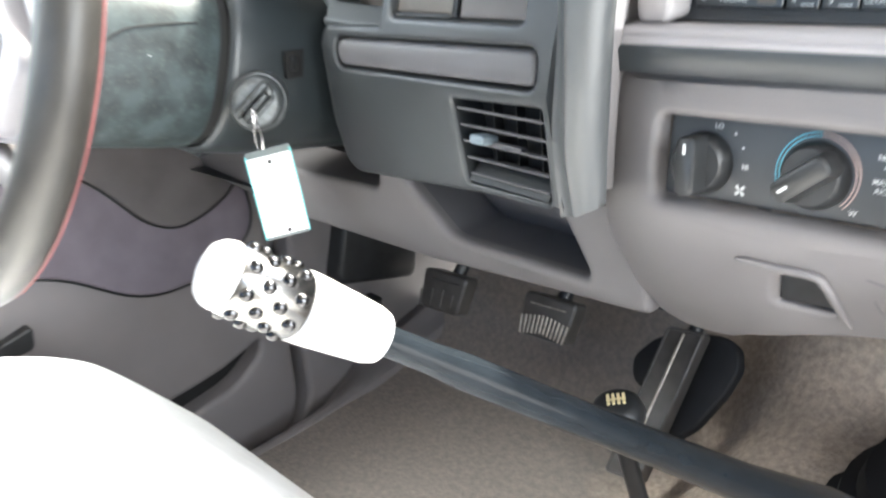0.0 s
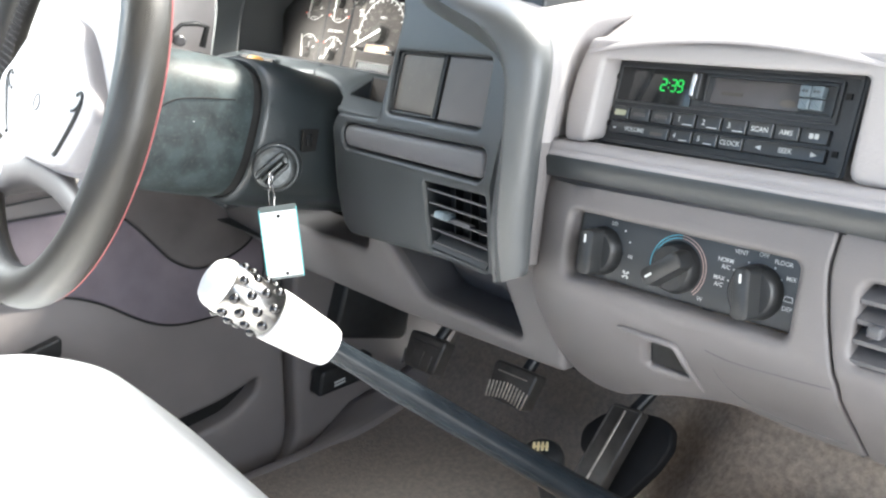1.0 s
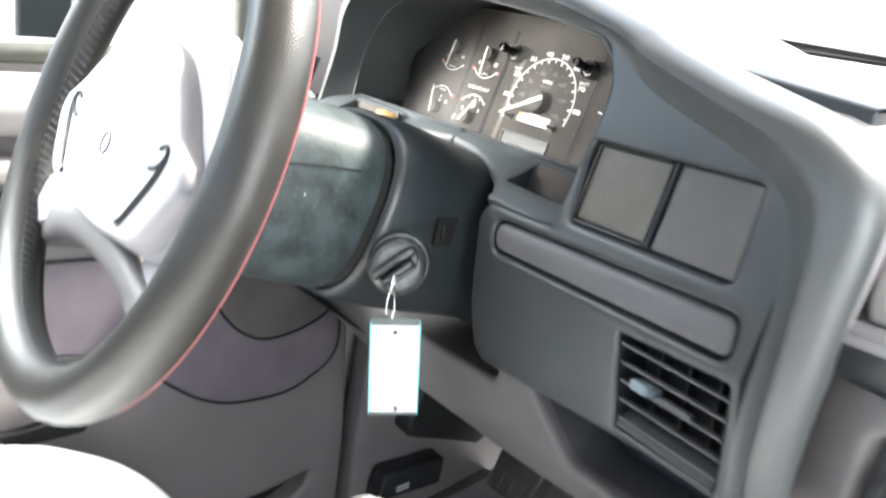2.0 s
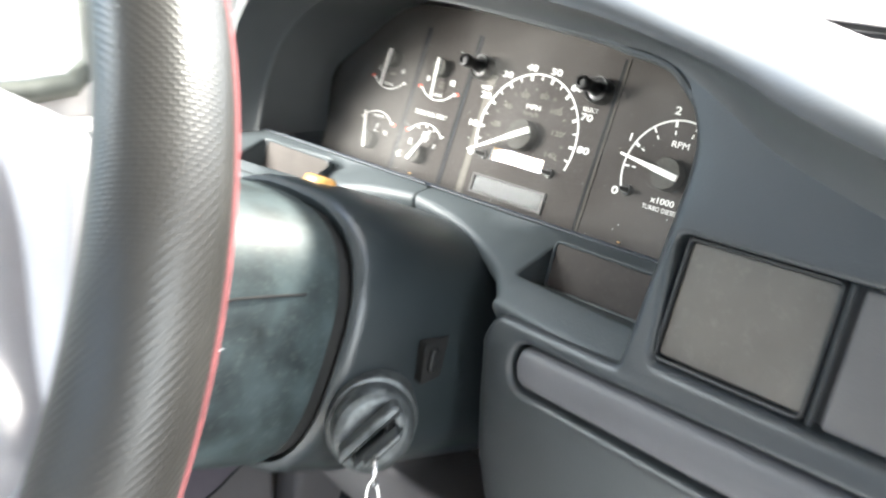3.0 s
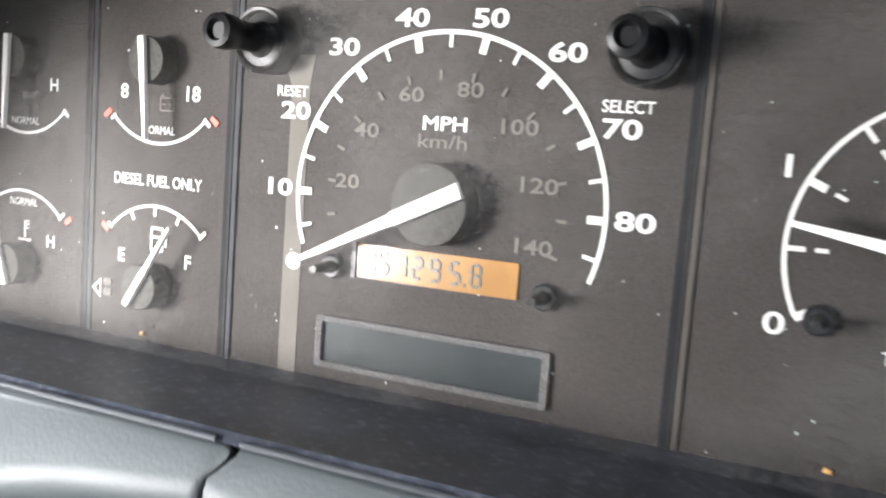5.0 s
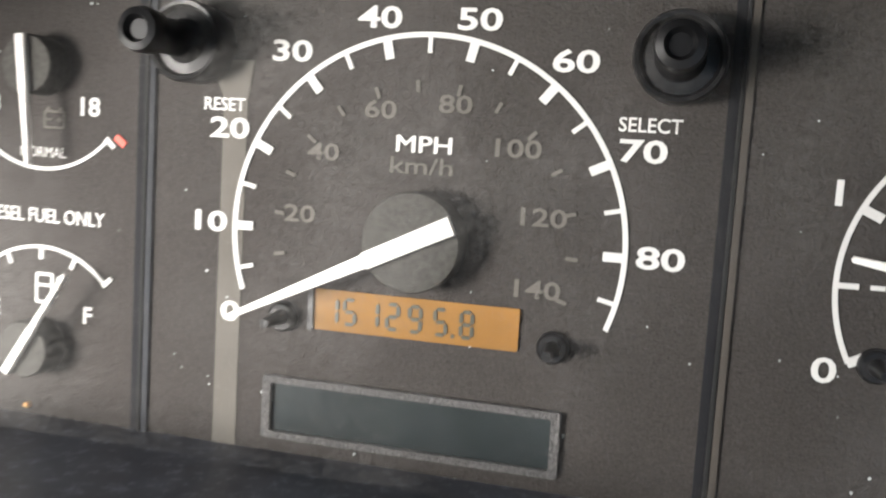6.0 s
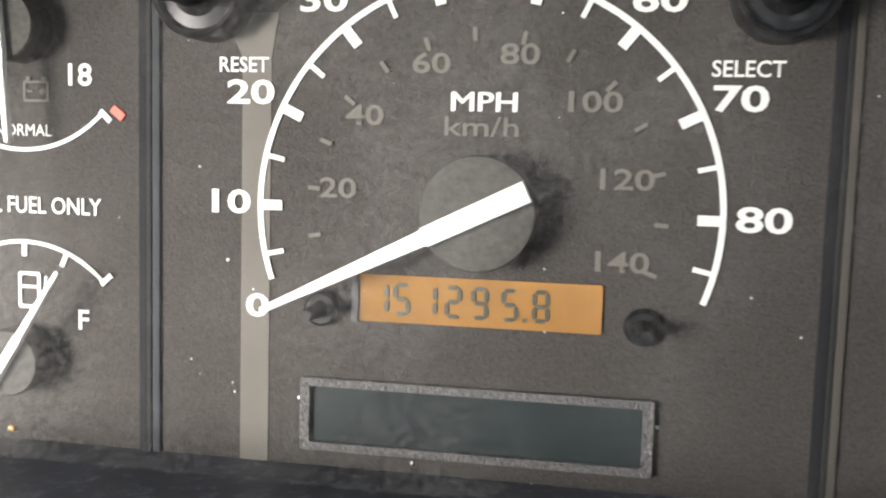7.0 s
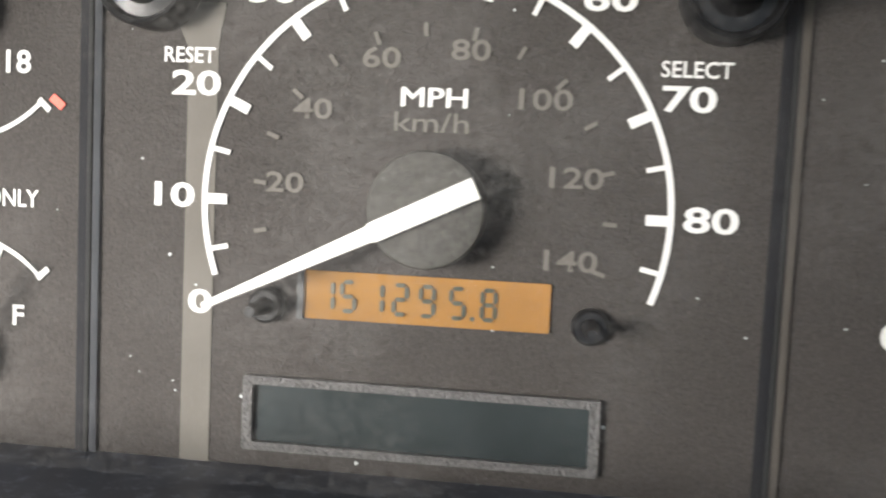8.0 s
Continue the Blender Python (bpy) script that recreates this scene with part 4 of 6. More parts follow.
        for k, (dy, w) in enumerate(((0.032, 0.7045), (0.030, 0.7045 + 0.35 * (arch - 0.7045)), (0.020, arch - 0.0022), (-p, arch - 0.0006), (-p + 0.0007, arch + 0.0010), (-p + 0.0045, arch + 0.0036), (0.012, arch + 0.0075), (0.030, arch * 0.3 + 0.7335 * 0.7), (0.060, 0.7395), (0.12, 0.741))):
            rows[k].append(padf(x, max(w, 0.7045), (max(dy, 0.05) if x < -0.118 else dy) - 0.0012))
    part("radio_brow", Mesh().grid(rows), PAD, d, sharp=60)
    # ledge strip between radio and heater controls
    prof = ((0.440, 0.6435), (0.424, 0.6435), (0.4205, 0.6415), (0.4195, 0.639), (0.4140, 0.6385), (0.4125, 0.637), (0.4120, 0.634))
    prof2 = ((0.4115, 0.636), (0.4105, 0.6335), (0.4120, 0.6215), (0.4135, 0.6195), (0.43, 0.6185))
    xs = [-0.125 + 0.80 * i / 30 for i in range(31)]
    part("ledge_top", Mesh().loops([[(x, y, w + 0.04 * min(x, 0.2)) for y, w in prof] for x in xs], False), PAD, d)
    me = Mesh().loops([[(x, y, w + 0.04 * min(x, 0.2)) for y, w in prof2] for x in xs], False)
    a = me.add([(-0.125, y, w - 0.04 * 0.125) for y, w in prof2])
    me.f.append(tuple(a))
    part("ledge_strip", me, DARK, d, "charcoal strip")
    # front below the ledge
    zs = (0.40, 0.43, 0.455, 0.475, 0.495, 0.515, 0.535, 0.60, 0.618)
    ya = (0.53, 0.495, 0.467, 0.448, 0.429, 0.414, 0.407, 0.414, 0.418)
    yb = (0.492, 0.462, 0.440, 0.426, 0.416, 0.409, 0.405, 0.413, 0.418)

    def front(x, w, dd=0.0):
        k = max(0.0, min(1.0, (0.045 - x) / 0.085))
        k = k * k * (3 - 2 * k)
        y = lerp(w, zs, ya) * (1 - k) + lerp(w, zs, yb) * k
        left = max(0.0, (-0.085 - x) / 0.05)
        y += 0.012 * left ** 2
        return (x, y + dd, w + 0.04 * min(x, 0.2))
    hole = rrect(0.1820, 0.0500, 0.006, 4, -0.0005, 0.5705)
    cup = round_poly([(-0.014, 0.5126), (0.004, 0.511), (0.012, 0.4836), (-0.019, 0.4898)], 0.003)
    bottom = [(-0.133, 0.448), (-0.119, 0.434), (-0.094, 0.4295), (-0.068, 0.4315), (-0.048, 0.4445), (-0.013, 0.4570), (0.03, 0.4600), (0.077, 0.4520)]
    seam = [(0.128, 0.4545), (0.126, 0.525), (0.120, 0.542), (0.113, 0.5675), (0.108, 0.5947), (0.110, 0.6205)]
    out = round_poly([(-0.137, 0.610), (-0.139, 0.53), (-0.140, 0.508), (-0.129, 0.488)] + bottom + seam + [(-0.125, 0.6205)], [0.006, 0.02, 0.012, 0.012] + [0.012] * len(bottom) + [0.003, 0.01, 0.01, 0.01, 0.01, 0.003, 0.006])
    part("centre_panel", panel_mesh(out, [hole, cup], front, 0.009, 0.006, outer=0.03, hole_depths=[0.013, 0.02], lip_at=lambda u, v: 0.0028 if u > 0.10 else 0.006), LIGHT, d)
    part("cup_back", Mesh().grid([[front(u, v, 0.028) for u in (-0.03, 0.0, 0.03)] for v in (0.48, 0.515)]), VOID, d)
    # hooked rib round the small opening
    rib = [front(u, v, -0.0012) for u, v in ((-0.037, 0.5185), (-0.012, 0.5175), (0.008, 0.5167), (0.0125, 0.510), (0.0145, 0.4994), (0.0165, 0.4724))]
    part("finger_rib", Mesh().tube(catmull(rib, 4), [0.0010] + [0.0026] * 18 + [0.0022, 0.0010], 8), LIGHT, d)
    part("ash_slot", panel_mesh(offset(cup, -0.0008), [], lambda u, v, q: front(u, v, q + 0.005), 0.006, 0.001, outer=0.004), BLACK, d)
    # crease lines of the lower cover
    for pts in (((0.034, 0.5206), (0.053, 0.518), (0.093, 0.5203), (0.122, 0.523)), ((0.034, 0.5206), (0.036, 0.50), (0.040, 0.4836), (0.050, 0.472), (0.075, 0.466), (0.118, 0.467))):
        part("cover_crease", Mesh().tube(catmull([front(u, v, 0.0006) for u, v in pts], 5), 0.0008, 6), PANEL, d)
    # passenger part with vent
    venth = rrect(0.085, 0.050, 0.008, 4, 0.1725, 0.568)
    out = round_poly([(u + 0.0016, v) for u, v in seam[::-1]] + [(0.69, 0.4545), (0.69, 0.6205)], [0.003, 0.01, 0.01, 0.01, 0.01, 0.003, 0.006, 0.006])
    part("passenger_panel", panel_mesh(out, [venth], front, 0.014, 0.005, outer=0.03, hole_depths=[0.03], lip_at=lambda u, v: 0.0028), LIGHT, d)
    v = part("vent", Mesh().grid([[front(u, w, 0.028) for u in (0.12, 0.17, 0.222)] for w in (0.535, 0.6)]), VOID, d, "passenger air vent with dark louvres")
    for k in range(4):
        w = 0.583 - 0.0122 * k
        me = Mesh().loops([[front(x, w + dz, dd) for dd, dz in ((0.002, 0.0), (0.018, 0.008), (0.019, 0.006), (0.003, -0.003))] for x in (0.130, 0.17, 0.214)], True, True, True)
        part("louvre", me, PANEL, v)
    part("vent_tab", Mesh().slab(rrect(0.009, 0.008, 0.002), Frame(front(0.142, 0.566, 0.0), (1, 0, 0), (0, 0, 1), (0, -1, 0)), -0.01, 0.001, 0.002), PANEL, v)
    # seam between the two panels
    me = Mesh().grid([[front(u, w, 0.012) for u in (0.100, 0.134)] for w in (0.46, 0.49, 0.52, 0.56, 0.61)])
    part("seam_backing", me, VOID, d)
    # driver's lower panel with open bin
    def low(x, z, dd=0.0):
        y = 0.447 + 0.10 * max(0, -0.45 - x) + 0.35 * max(0, 0.44 - z) - 0.10 * max(0, z - 0.47) - 0.06 * max(0.0, x + 0.2)
        return (x, y + dd, z)
    binh = round_poly([(-0.385, 0.505), (-0.318, 0.4455), (-0.170, 0.4475), (-0.205, 0.515)], [0.008, 0.012, 0.012, 0.006])
    out = round_poly([(-0.86, 0.50), (-0.86, 0.385), (-0.62, 0.385), (-0.526, 0.397), (-0.359, 0.410), (-0.19, 0.426), (-0.118, 0.436), (-0.128, 0.535), (-0.40, 0.535), (-0.41, 0.472), (-0.52, 0.462), (-0.70, 0.455), (-0.72, 0.50)], 0.008)
    part("knee_panel", panel_mesh(out, [binh], low, 0.015, 0.006, outer=0.06, hole_depths=[0.012]), LIGHT, d)
    me = Mesh().grid([[low(u, v, 0.060) for u in (-0.42, -0.28, -0.15)] for v in (0.43, 0.54)])
    part("bin_back", me, PANEL, d)
    part("bin_side", Mesh().loops([[low(u, v, q) for u, v in offset(binh, 0.0004)] for q in (0.011, 0.059)]), PANEL, d)
    part("bin_floor", Mesh().grid([[low(u, 0.4435, q) for u in (-0.34, -0.25, -0.16)] for q in (0.004, 0.060)]), PANEL, d)
    # lower edge turns under
    part("under_cover", Mesh().grid([[(x, y, 0.40 + 0.03 * (x + 0.5) if y > 0.5 else 0.41 + 0.03 * (x + 0.5)) for x in (-0.86, -0.5, -0.12)] for y in (0.48, 0.70)]), BLACK, d)


dash()

# ---- instrument cluster ----
Q = 0.00087


def arc_band(fr, r0, r1, a0, a1, d0=0.0001, d1=0.0004, n=None):
    n = n or max(3, int(abs(a1 - a0) / 3))
    me = Mesh()
    ls = []
    for k in range(n + 1):
        a = radians(a0 + (a1 - a0) * k / n)
        c, s = math.cos(a), math.sin(a)
        ls.append([fr.p(r0 * c, r0 * s, d0), fr.p(r1 * c, r1 * s, d0), fr.p(r1 * c, r1 * s, d1), fr.p(r0 * c, r0 * s, d1)])
    return me.loops(ls, True, True, True)


def tick(fr, a, r0, r1, w, material, parent, name="tick"):
    f = fr.at(0, 0, 0, a)
    part(name, Mesh().slab([(r0, -w / 2), (r1, -w / 2), (r1, w / 2), (r0, w / 2)], f, 0.0001, 0.00045), material, parent)


def needle(fr, a, r_in, r_out, w0, w1, h, parent, material=NEEDLE):
    f = fr.at(0, 0, 0, a)
    # a broad bar over the hub that steps down to the slim pointer
    step, w = r_in * 1.02, w0 * 0.74
    out = [(-r_in, -w0 / 2), (step, -w0 * 0.45), (step, -w / 2), (r_out, -w1 / 2), (r_out + w1 * 0.3, 0), (r_out, w1 / 2), (step, w / 2), (step, w0 * 0.45), (-r_in, w0 / 2)]
    part("needle", Mesh().slab(out, f, h, h + 0.0014, 0.0003), material, parent, "white gauge needle")


def seven(ch, fr, h, w, t, parent, material, name):
    """One figure of a segment display."""
    segs = {"0": "abcdef", "1": "bc", "2": "abged", "3": "abgcd", "4": "fgbc", "5": "afgcd", "6": "afgedc", "7": "abc", "8": "abcdefg", "9": "abcdfg"}[ch]
    me = Mesh()
    g = t * 0.18
    for s in segs:
        if s in "adg":
            y = {"a": h / 2, "g": 0, "d": -h / 2}[s]
            me.slab([(-w / 2 + g, y), (-w / 2 + t / 2 + g, y - t / 2), (w / 2 - t / 2 - g, y - t / 2), (w / 2 - g, y), (w / 2 - t / 2 - g, y + t / 2), (-w / 2 + t / 2 + g, y + t / 2)], fr, 0.0001, 0.0003)
        else:
            x = w / 2 if s in "bc" else -w / 2
            y0, y1 = (0, h / 2) if s in "bf" else (-h / 2, 0)
            me.slab([(x, y0 + g), (x + t / 2, y0 + t / 2 + g), (x + t / 2, y1 - t / 2 - g), (x, y1 - g), (x - t / 2, y1 - t / 2 - g), (x - t / 2, y0 + t / 2 + g)], fr, 0.0001, 0.0003)
    return part(name, me, material, parent)


def cluster():
    c = thing("instrument_cluster", CL.p(0.03, -0.02, 0), "brown-black gauge cluster with white numerals, dusty lens", "gauge cluster")
    P = lambda u, v, d=0.0: CL.at(u * Q, v * Q, d)
    face = Mesh().slab([(-0.200, -0.026), (0.240, -0.026), (0.240, 0.112), (-0.200, 0.112)], CL, -0.004, 0.0)
    fp = part("face_plate", face, FACE, c)
    # dividers
    for u in (-36.5, -99.0, 110.5):
        f = P(u, 38)
        part("divider", Mesh().slab(rrect(0.0020, 0.116, 0.0003, 2), f.at(-0.0012, 0.004), 0.0, 0.0006, 0.0002), DIVIDER, c)
        part("divider_groove", Mesh().slab(rrect(0.0009, 0.116, 0.0002, 2), f.at(0.0002, 0.004), 0.0, 0.0010, 0.0002), VOID, c)
        part("divider_edge", Mesh().slab(rrect(0.0016, 0.116, 0.0003, 2), f.at(0.0015, 0.004), 0.0, 0.0007, 0.0002), DIVIDERBLUE if u < 100 else DIVIDERTAN, c)
    part("light_guide", Mesh().slab(rrect(0.0058, 0.080, 0.0005, 2), P(-11.2, 24), 0.00005, 0.0002), STRIP, c, "pale vertical light guide strip")
    part("light_guide_funnel", Mesh().slab([(-0.0029, 0.0), (0.0029, 0.0), (0.0042, 0.0085), (-0.0068, 0.0085)], P(-11.2, 69.9), 0.00005, 0.0002), STRIP, c)
    # speedometer
    S = P(39.2, 38.0)
    R = 49.9 * Q
    part("speed_arc", arc_band(S, R - 0.0011, R, 199.5, -20.5, n=80), INK, c)
    for mph in range(5, 86, 5):
        a = 180 + 25.71 - mph * 2.5714
        if mph % 10 == 0:
            tick(S, a, R - 0.0049, R - 0.0003, 0.0019, INK, c)
        else:
            tick(S, a, R - 0.0043, R - 0.0003, 0.0009, INK, c)
    for km in range(10, 141, 10):
        a = 180 + 25.71 - km / 1.609 * 2.5714
        tick(S, a, 35.8 * Q, 38.6 * Q, 0.0008, DIM, c, "metric_tick")
    for s, u, v in (("0", -10.6, 15.2), ("10", -17.9, 38.2), ("20", -12.6, 62.3), ("30", 3.6, 82.1), ("40", 26.3, 90.8), ("50", 50.8, 90.8), ("60", 73.9, 81.9), ("70", 90.5, 62.3), ("80", 96.4, 38.2)):
        words("numeral", s, P(u, v), 0.0062, INK, c, 1.56, 0.00014)
    for s, u, v in (("20", 7.6, 42.0), ("40", 13.3, 57.8), ("60", 27.5, 68.9), ("80", 46.2, 70.9), ("100", 61.3, 61.3), ("120", 68.4, 45.6), ("140", 68.1, 28.5)):
        words("metric_numeral", s, P(u, v), 0.0052, DIM, c, 1.42, 0.0001)
    for k in (0, 1):
        words("legend", "MPH", P(38.85 + 0.3 * k, 60.9 + 0.12 * k), 0.0050, INK, c, 1.28, 0.0, lift=0.0003 + 0.00006 * k)
    words("legend", "km/h", P(38.6, 55.8), 0.0050, DIM, c, 1.42, 0.00005)
    words("legend", "RESET", P(-14.3, 68.3), 0.0040, INK, c, 0.95, 0.00005)
    words("legend", "SELECT", P(91.7, 68.3), 0.0040, INK, c, 0.95, 0.00005)
    hub = part("speed_hub", Mesh().lathe([(0.0105, 0.0), (0.0105, 0.0066), (0.0102, 0.0072), (0.0095, 0.0074)], S, 36), HUB, c)
    needle(S, 205.9, 0.0100, 0.0436, 0.0040, 0.0012, 0.0078, c)
    # odometer
    f = P(39.0, 18.6)
    part("odometer_display", Mesh().slab(rrect(0.0456, 0.0090, 0.0004, 2), f, 0.0001, 0.0006), AMBER, c, "amber backlit odometer display")
    part("odometer_edge", Mesh().slab(rrect(0.0012, 0.0094, 0.0003, 2), f.at(-0.0234, 0), 0.0, 0.0012), BLACK, c)
    for s, u in zip("151295", (-0.0185, -0.0144, -0.0092, -0.0046, 0.0004, 0.0060)):
        seven(s, f.at(u, 0, 0.0006), 0.0054, 0.0024, 0.0008, c, SEGMENT, "figure")
    seven("8", f.at(0.0117, 0, 0.0006), 0.0054, 0.0024, 0.0008, c, SEGMENT, "figure")
    part("decimal_point", Mesh().slab(rrect(0.0008, 0.0008, 0.0002, 2), f.at(0.0088, -0.0027, 0.0006), 0.0001, 0.0003), SEGMENT, c)
    # message display
    f = P(38.4, -8.0)
    fr_out, fr_in = rrect(0.0668, 0.0142, 0.0006, 2), rrect(0.0630, 0.0110, 0.0004, 2)
    me = Mesh().loops([[f.p(u, v, 0.0001) for u, v in fr_out], [f.p(u, v, 0.0014) for u, v in fr_out], [f.p(u, v, 0.0014) for u, v in fr_in], [f.p(u, v, 0.0002) for u, v in fr_in]])
    part("message_frame", me, LCDFRAME, c)
    part("message_display", Mesh().slab(fr_in, f, 0.0001, 0.0003), LCD, c, "unlit dark message display")
    # stalks that hold the lens off the face
    for u, v in ((4.6, 15.7), (73.6, 15.4), (143.5, 19.4)):
        g = P(u, v)
        boss = part("lens_stalk", Mesh().lathe([(0.0034, 0.0), (0.0033, 0.0016), (0.0028, 0.0021)], g, 20), KNOB, c)
        part("stalk_pin", Mesh().lathe([(0.0017, 0.0021), (0.0013, 0.0060), (0.0010, 0.0104)], g, 12), KNOB, boss)
    # push knobs that stand through collared holes of the lens
    for u, v in ((-21.5, 83.0), (97.0, 83.0)):
        f = P(u, v)
        k = part("push_knob", Mesh().lathe([(0.0086, 0.0), (0.0088, 0.0074), (0.0084, 0.0084), (0.0076, 0.0082), (0.0070, 0.0068), (0.0048, 0.0072), (0.0038, 0.0090), (0.0036, 0.0180), (0.0043, 0.0192), (0.0046, 0.0232), (0.0042, 0.0250), (0.0028, 0.0254), (0.0020, 0.0240)], f, 28), KNOB, c, "black push knob", sharp=50)
    # tachometer
    T = P(172.0, 36.7)
    RT = 38.8 * Q
    part("tach_arc", arc_band(T, RT - 0.0010, RT, 207, -26.6, n=70), INK, c)
    for k in range(10):
        a = 207 - 52.5 * k / 2
        tick(T, a, RT - 0.0046, RT - 0.0003, 0.0018 if k % 2 == 0 else 0.0011, INK, c)
        if 0 < k < 9:
            tick(T, a, RT - 0.0092, RT - 0.0066, 0.0009, INK, c)
    part("tach_yellow_band", arc_band(T, RT - 0.0040, RT - 0.0016, 26, 4), YELINK, c)
    for a0, a1 in ((2, -6), (-7, -15), (-16, -25)):
        part("tach_red_band", arc_band(T, RT - 0.0040, RT - 0.0018, a0, a1), REDINK, c)
    for s, u, v in (("0", 133.2, 16.9), ("1", 132.6, 55.9), ("2", 162.5, 80.4), ("3", 201.5, 71.6), ("4", 216.5, 35.0)):
        words("numeral", s, P(u, v), 0.0068, INK, c, 1.42, 0.00012)
    for k in (0, 1):
        words("legend", "RPM", P(172.25 + 0.3 * k, 57.9 + 0.12 * k), 0.0054, INK, c, 1.22, 0.0, lift=0.0003 + 0.00006 * k)
    words("legend", "x1000", P(172.6, 18.0), 0.0052, INK, c, 1.25, 0.0001)
    words("legend", "TURBO DIESEL", P(172.3, 12.1), 0.0040, INK, c, 0.95, 0.00003)
    part("tach_hub", Mesh().lathe([(0.0098, 0.0), (0.0098, 0.0066), (0.0094, 0.0073)], T, 32), HUB, c)
    needle(T, 170.5, 0.0095, 0.0325, 0.0038, 0.0012, 0.0078, c)
    # small gauges: centre, start and end of the scale, needle angle, needle length
    r = 27.8 * Q
    for kind, u, v, a0, a1, an in (("fuel", -68, 0, 137, 43, 57), ("volt", -68, 76, 223, 317, 275), ("oil", -132, 76, 223, 317, 268), ("heat", -133, 0, 137, 43, 108)):
        G = P(u, v)
        part(kind + "_arc", arc_band(G, r - 0.0008, r, a0, a1, n=24), INK, c)
        tick(G, a1, r - 0.0010, r + 0.0020, 0.0011, INK, c)
        tick(G, a0, r - 0.0010, r + 0.0012, 0.0008, INK, c)
        if kind == "fuel":
            for k in (0.25, 0.5, 0.75):
                tick(G, a0 + (a1 - a0) * k, r - 0.0034, r - 0.0003, 0.0010, INK, c)
        if kind in ("fuel", "oil", "volt"):
            tick(G, a0 + (4 if kind == "fuel" else -5), r - 0.0004, r + 0.0028, 0.0016, REDINK, c, "red_mark")
        if kind in ("volt", "heat"):
            tick(G, a1 + (5 if kind == "volt" else -6), r + 0.0006, r + 0.0036, 0.0016, REDINK, c, "red_mark")
        part(kind + "_hub", Mesh().lathe([(0.0068, 0.0), (0.0068, 0.0060), (0.0064, 0.0066)], G, 24), HUB, c)
        needle(G, an, 0.0065, 0.0225, 0.0022, 0.0010, 0.0070, c)
    words("legend", "DIESEL FUEL ONLY", P(-68.0, 35.7), 0.0047, INK, c, 0.86, 0.00005)
    for s, u, v, z in (("E", -82.9, 8.9, 0.0056), ("F", -53.2, 9.4, 0.0056), ("8", -83.7, 65.6, 0.0060), ("18", -54.1, 65.6, 0.0060), ("L", -148.4, 65.6, 0.0054), ("H", -117.6, 66.3, 0.0054), ("H", -117.6, 9.4, 0.0054)):
        words("letter", s, P(u, v), z, INK, c, 1.05, 0.0001)
    for u, v in ((-68, 53), (-132, 53), (-132, 23)):
        words("legend", "NORMAL", P(u, v), 0.0034, INK, c, 0.9, 0.0)
    # symbols: pump, battery, oil can, thermometer, arrow to the filler side
    f = P(-66.8, 16)
    me = Mesh().loops([[f.p(u, v, 0.0004) for u, v in rrect(0.0050, 0.0075, 0.0006, 2)], [f.p(u, v, 0.0004) for u, v in rrect(0.0036, 0.0060, 0.0004, 2)]])
    me.slab([(-0.0018, 0.0004), (0.0018, 0.0004), (0.0018, 0.0010), (-0.0018, 0.0010)], f, 0.0001, 0.0004)
    me.slab([(0.0030, -0.002), (0.0036, -0.002), (0.0040, 0.003), (0.0034, 0.003)], f, 0.0001, 0.0004)
    part("pump_symbol", me, INK, c)
    f = P(-64.5, 62)
    me = Mesh().loops([[f.p(u, v, 0.0004) for u, v in rrect(0.0056, 0.0042, 0.0003, 2)], [f.p(u, v, 0.0004) for u, v in rrect(0.0046, 0.0032, 0.0003, 2)]])
    for u in (-0.0017, 0.0017):
        me.slab(rrect(0.0010, 0.0007, 0.0001, 1, u, 0.0025), f, 0.0001, 0.0004)
        me.slab(rrect(0.0013, 0.0004, 0.0001, 1, u * 0.8, 0.0), f, 0.0001, 0.0004)
    me.slab(rrect(0.0004, 0.0013, 0.0001, 1, 0.0014, 0.0), f, 0.0001, 0.0004)
    part("battery_symbol", me, DIM, c)
    f = P(-130, 63)
    me = Mesh().slab(round_poly([(-0.003, -0.0015), (0.0018, -0.0015), (0.0036, 0.0012), (0.0010, 0.0004), (-0.003, 0.0008)], 0.0004), f, 0.0001, 0.0004)
    part("oil_symbol", me, DIM, c)
    f = P(-131, 13)
    me = Mesh().slab(rrect(0.0006, 0.0056, 0.0002, 2), f, 0.0001, 0.0004)
    for k in (0.0004, 0.0016, 0.0026):
        me.slab(rrect(0.0018, 0.0005, 0.0001, 1, 0.0010, k), f, 0.0001, 0.0004)
    me.slab(rrect(0.0056, 0.0006, 0.0001, 1, 0, -0.0034), f, 0.0001, 0.0004)
    part("heat_symbol", me, INK, c)
    f = P(-93.5, -4.0)
    part("filler_arrow", Mesh().loops([[f.p(u, v, 0.0004) for u, v in ((-0.0022, 0), (0.0014, 0.0032), (0.0014, -0.0032))], [f.p(u, v, 0.0004) for u, v in ((-0.0012, 0), (0.0010, 0.0020), (0.0010, -0.0020))]]), INK, c)
    bars("small_print", P(-89.0, -1.5), 0.0034, 0.0022, DIM, c, 2, 0.0010)
    # clear lens over the dials
    part("lens", Mesh().slab([(-0.178, -0.0235), (0.238, -0.0235), (0.238, 0.110), (-0.152, 0.110)], CL, 0.0108, 0.0114), LENS, c, "clear plastic lens with a film of dust")
    # specks of dust on the plates
    me = Mesh()
    rnd = random.Random(5)
    for k in range(80):
        u, v = rnd.uniform(-150, 220), rnd.uniform(-22, 95)
        s = rnd.choice((0.00012, 0.00016, 0.0002, 0.00034))
        g = P(u, v).at(0, 0, 0, rnd.uniform(0, 180))
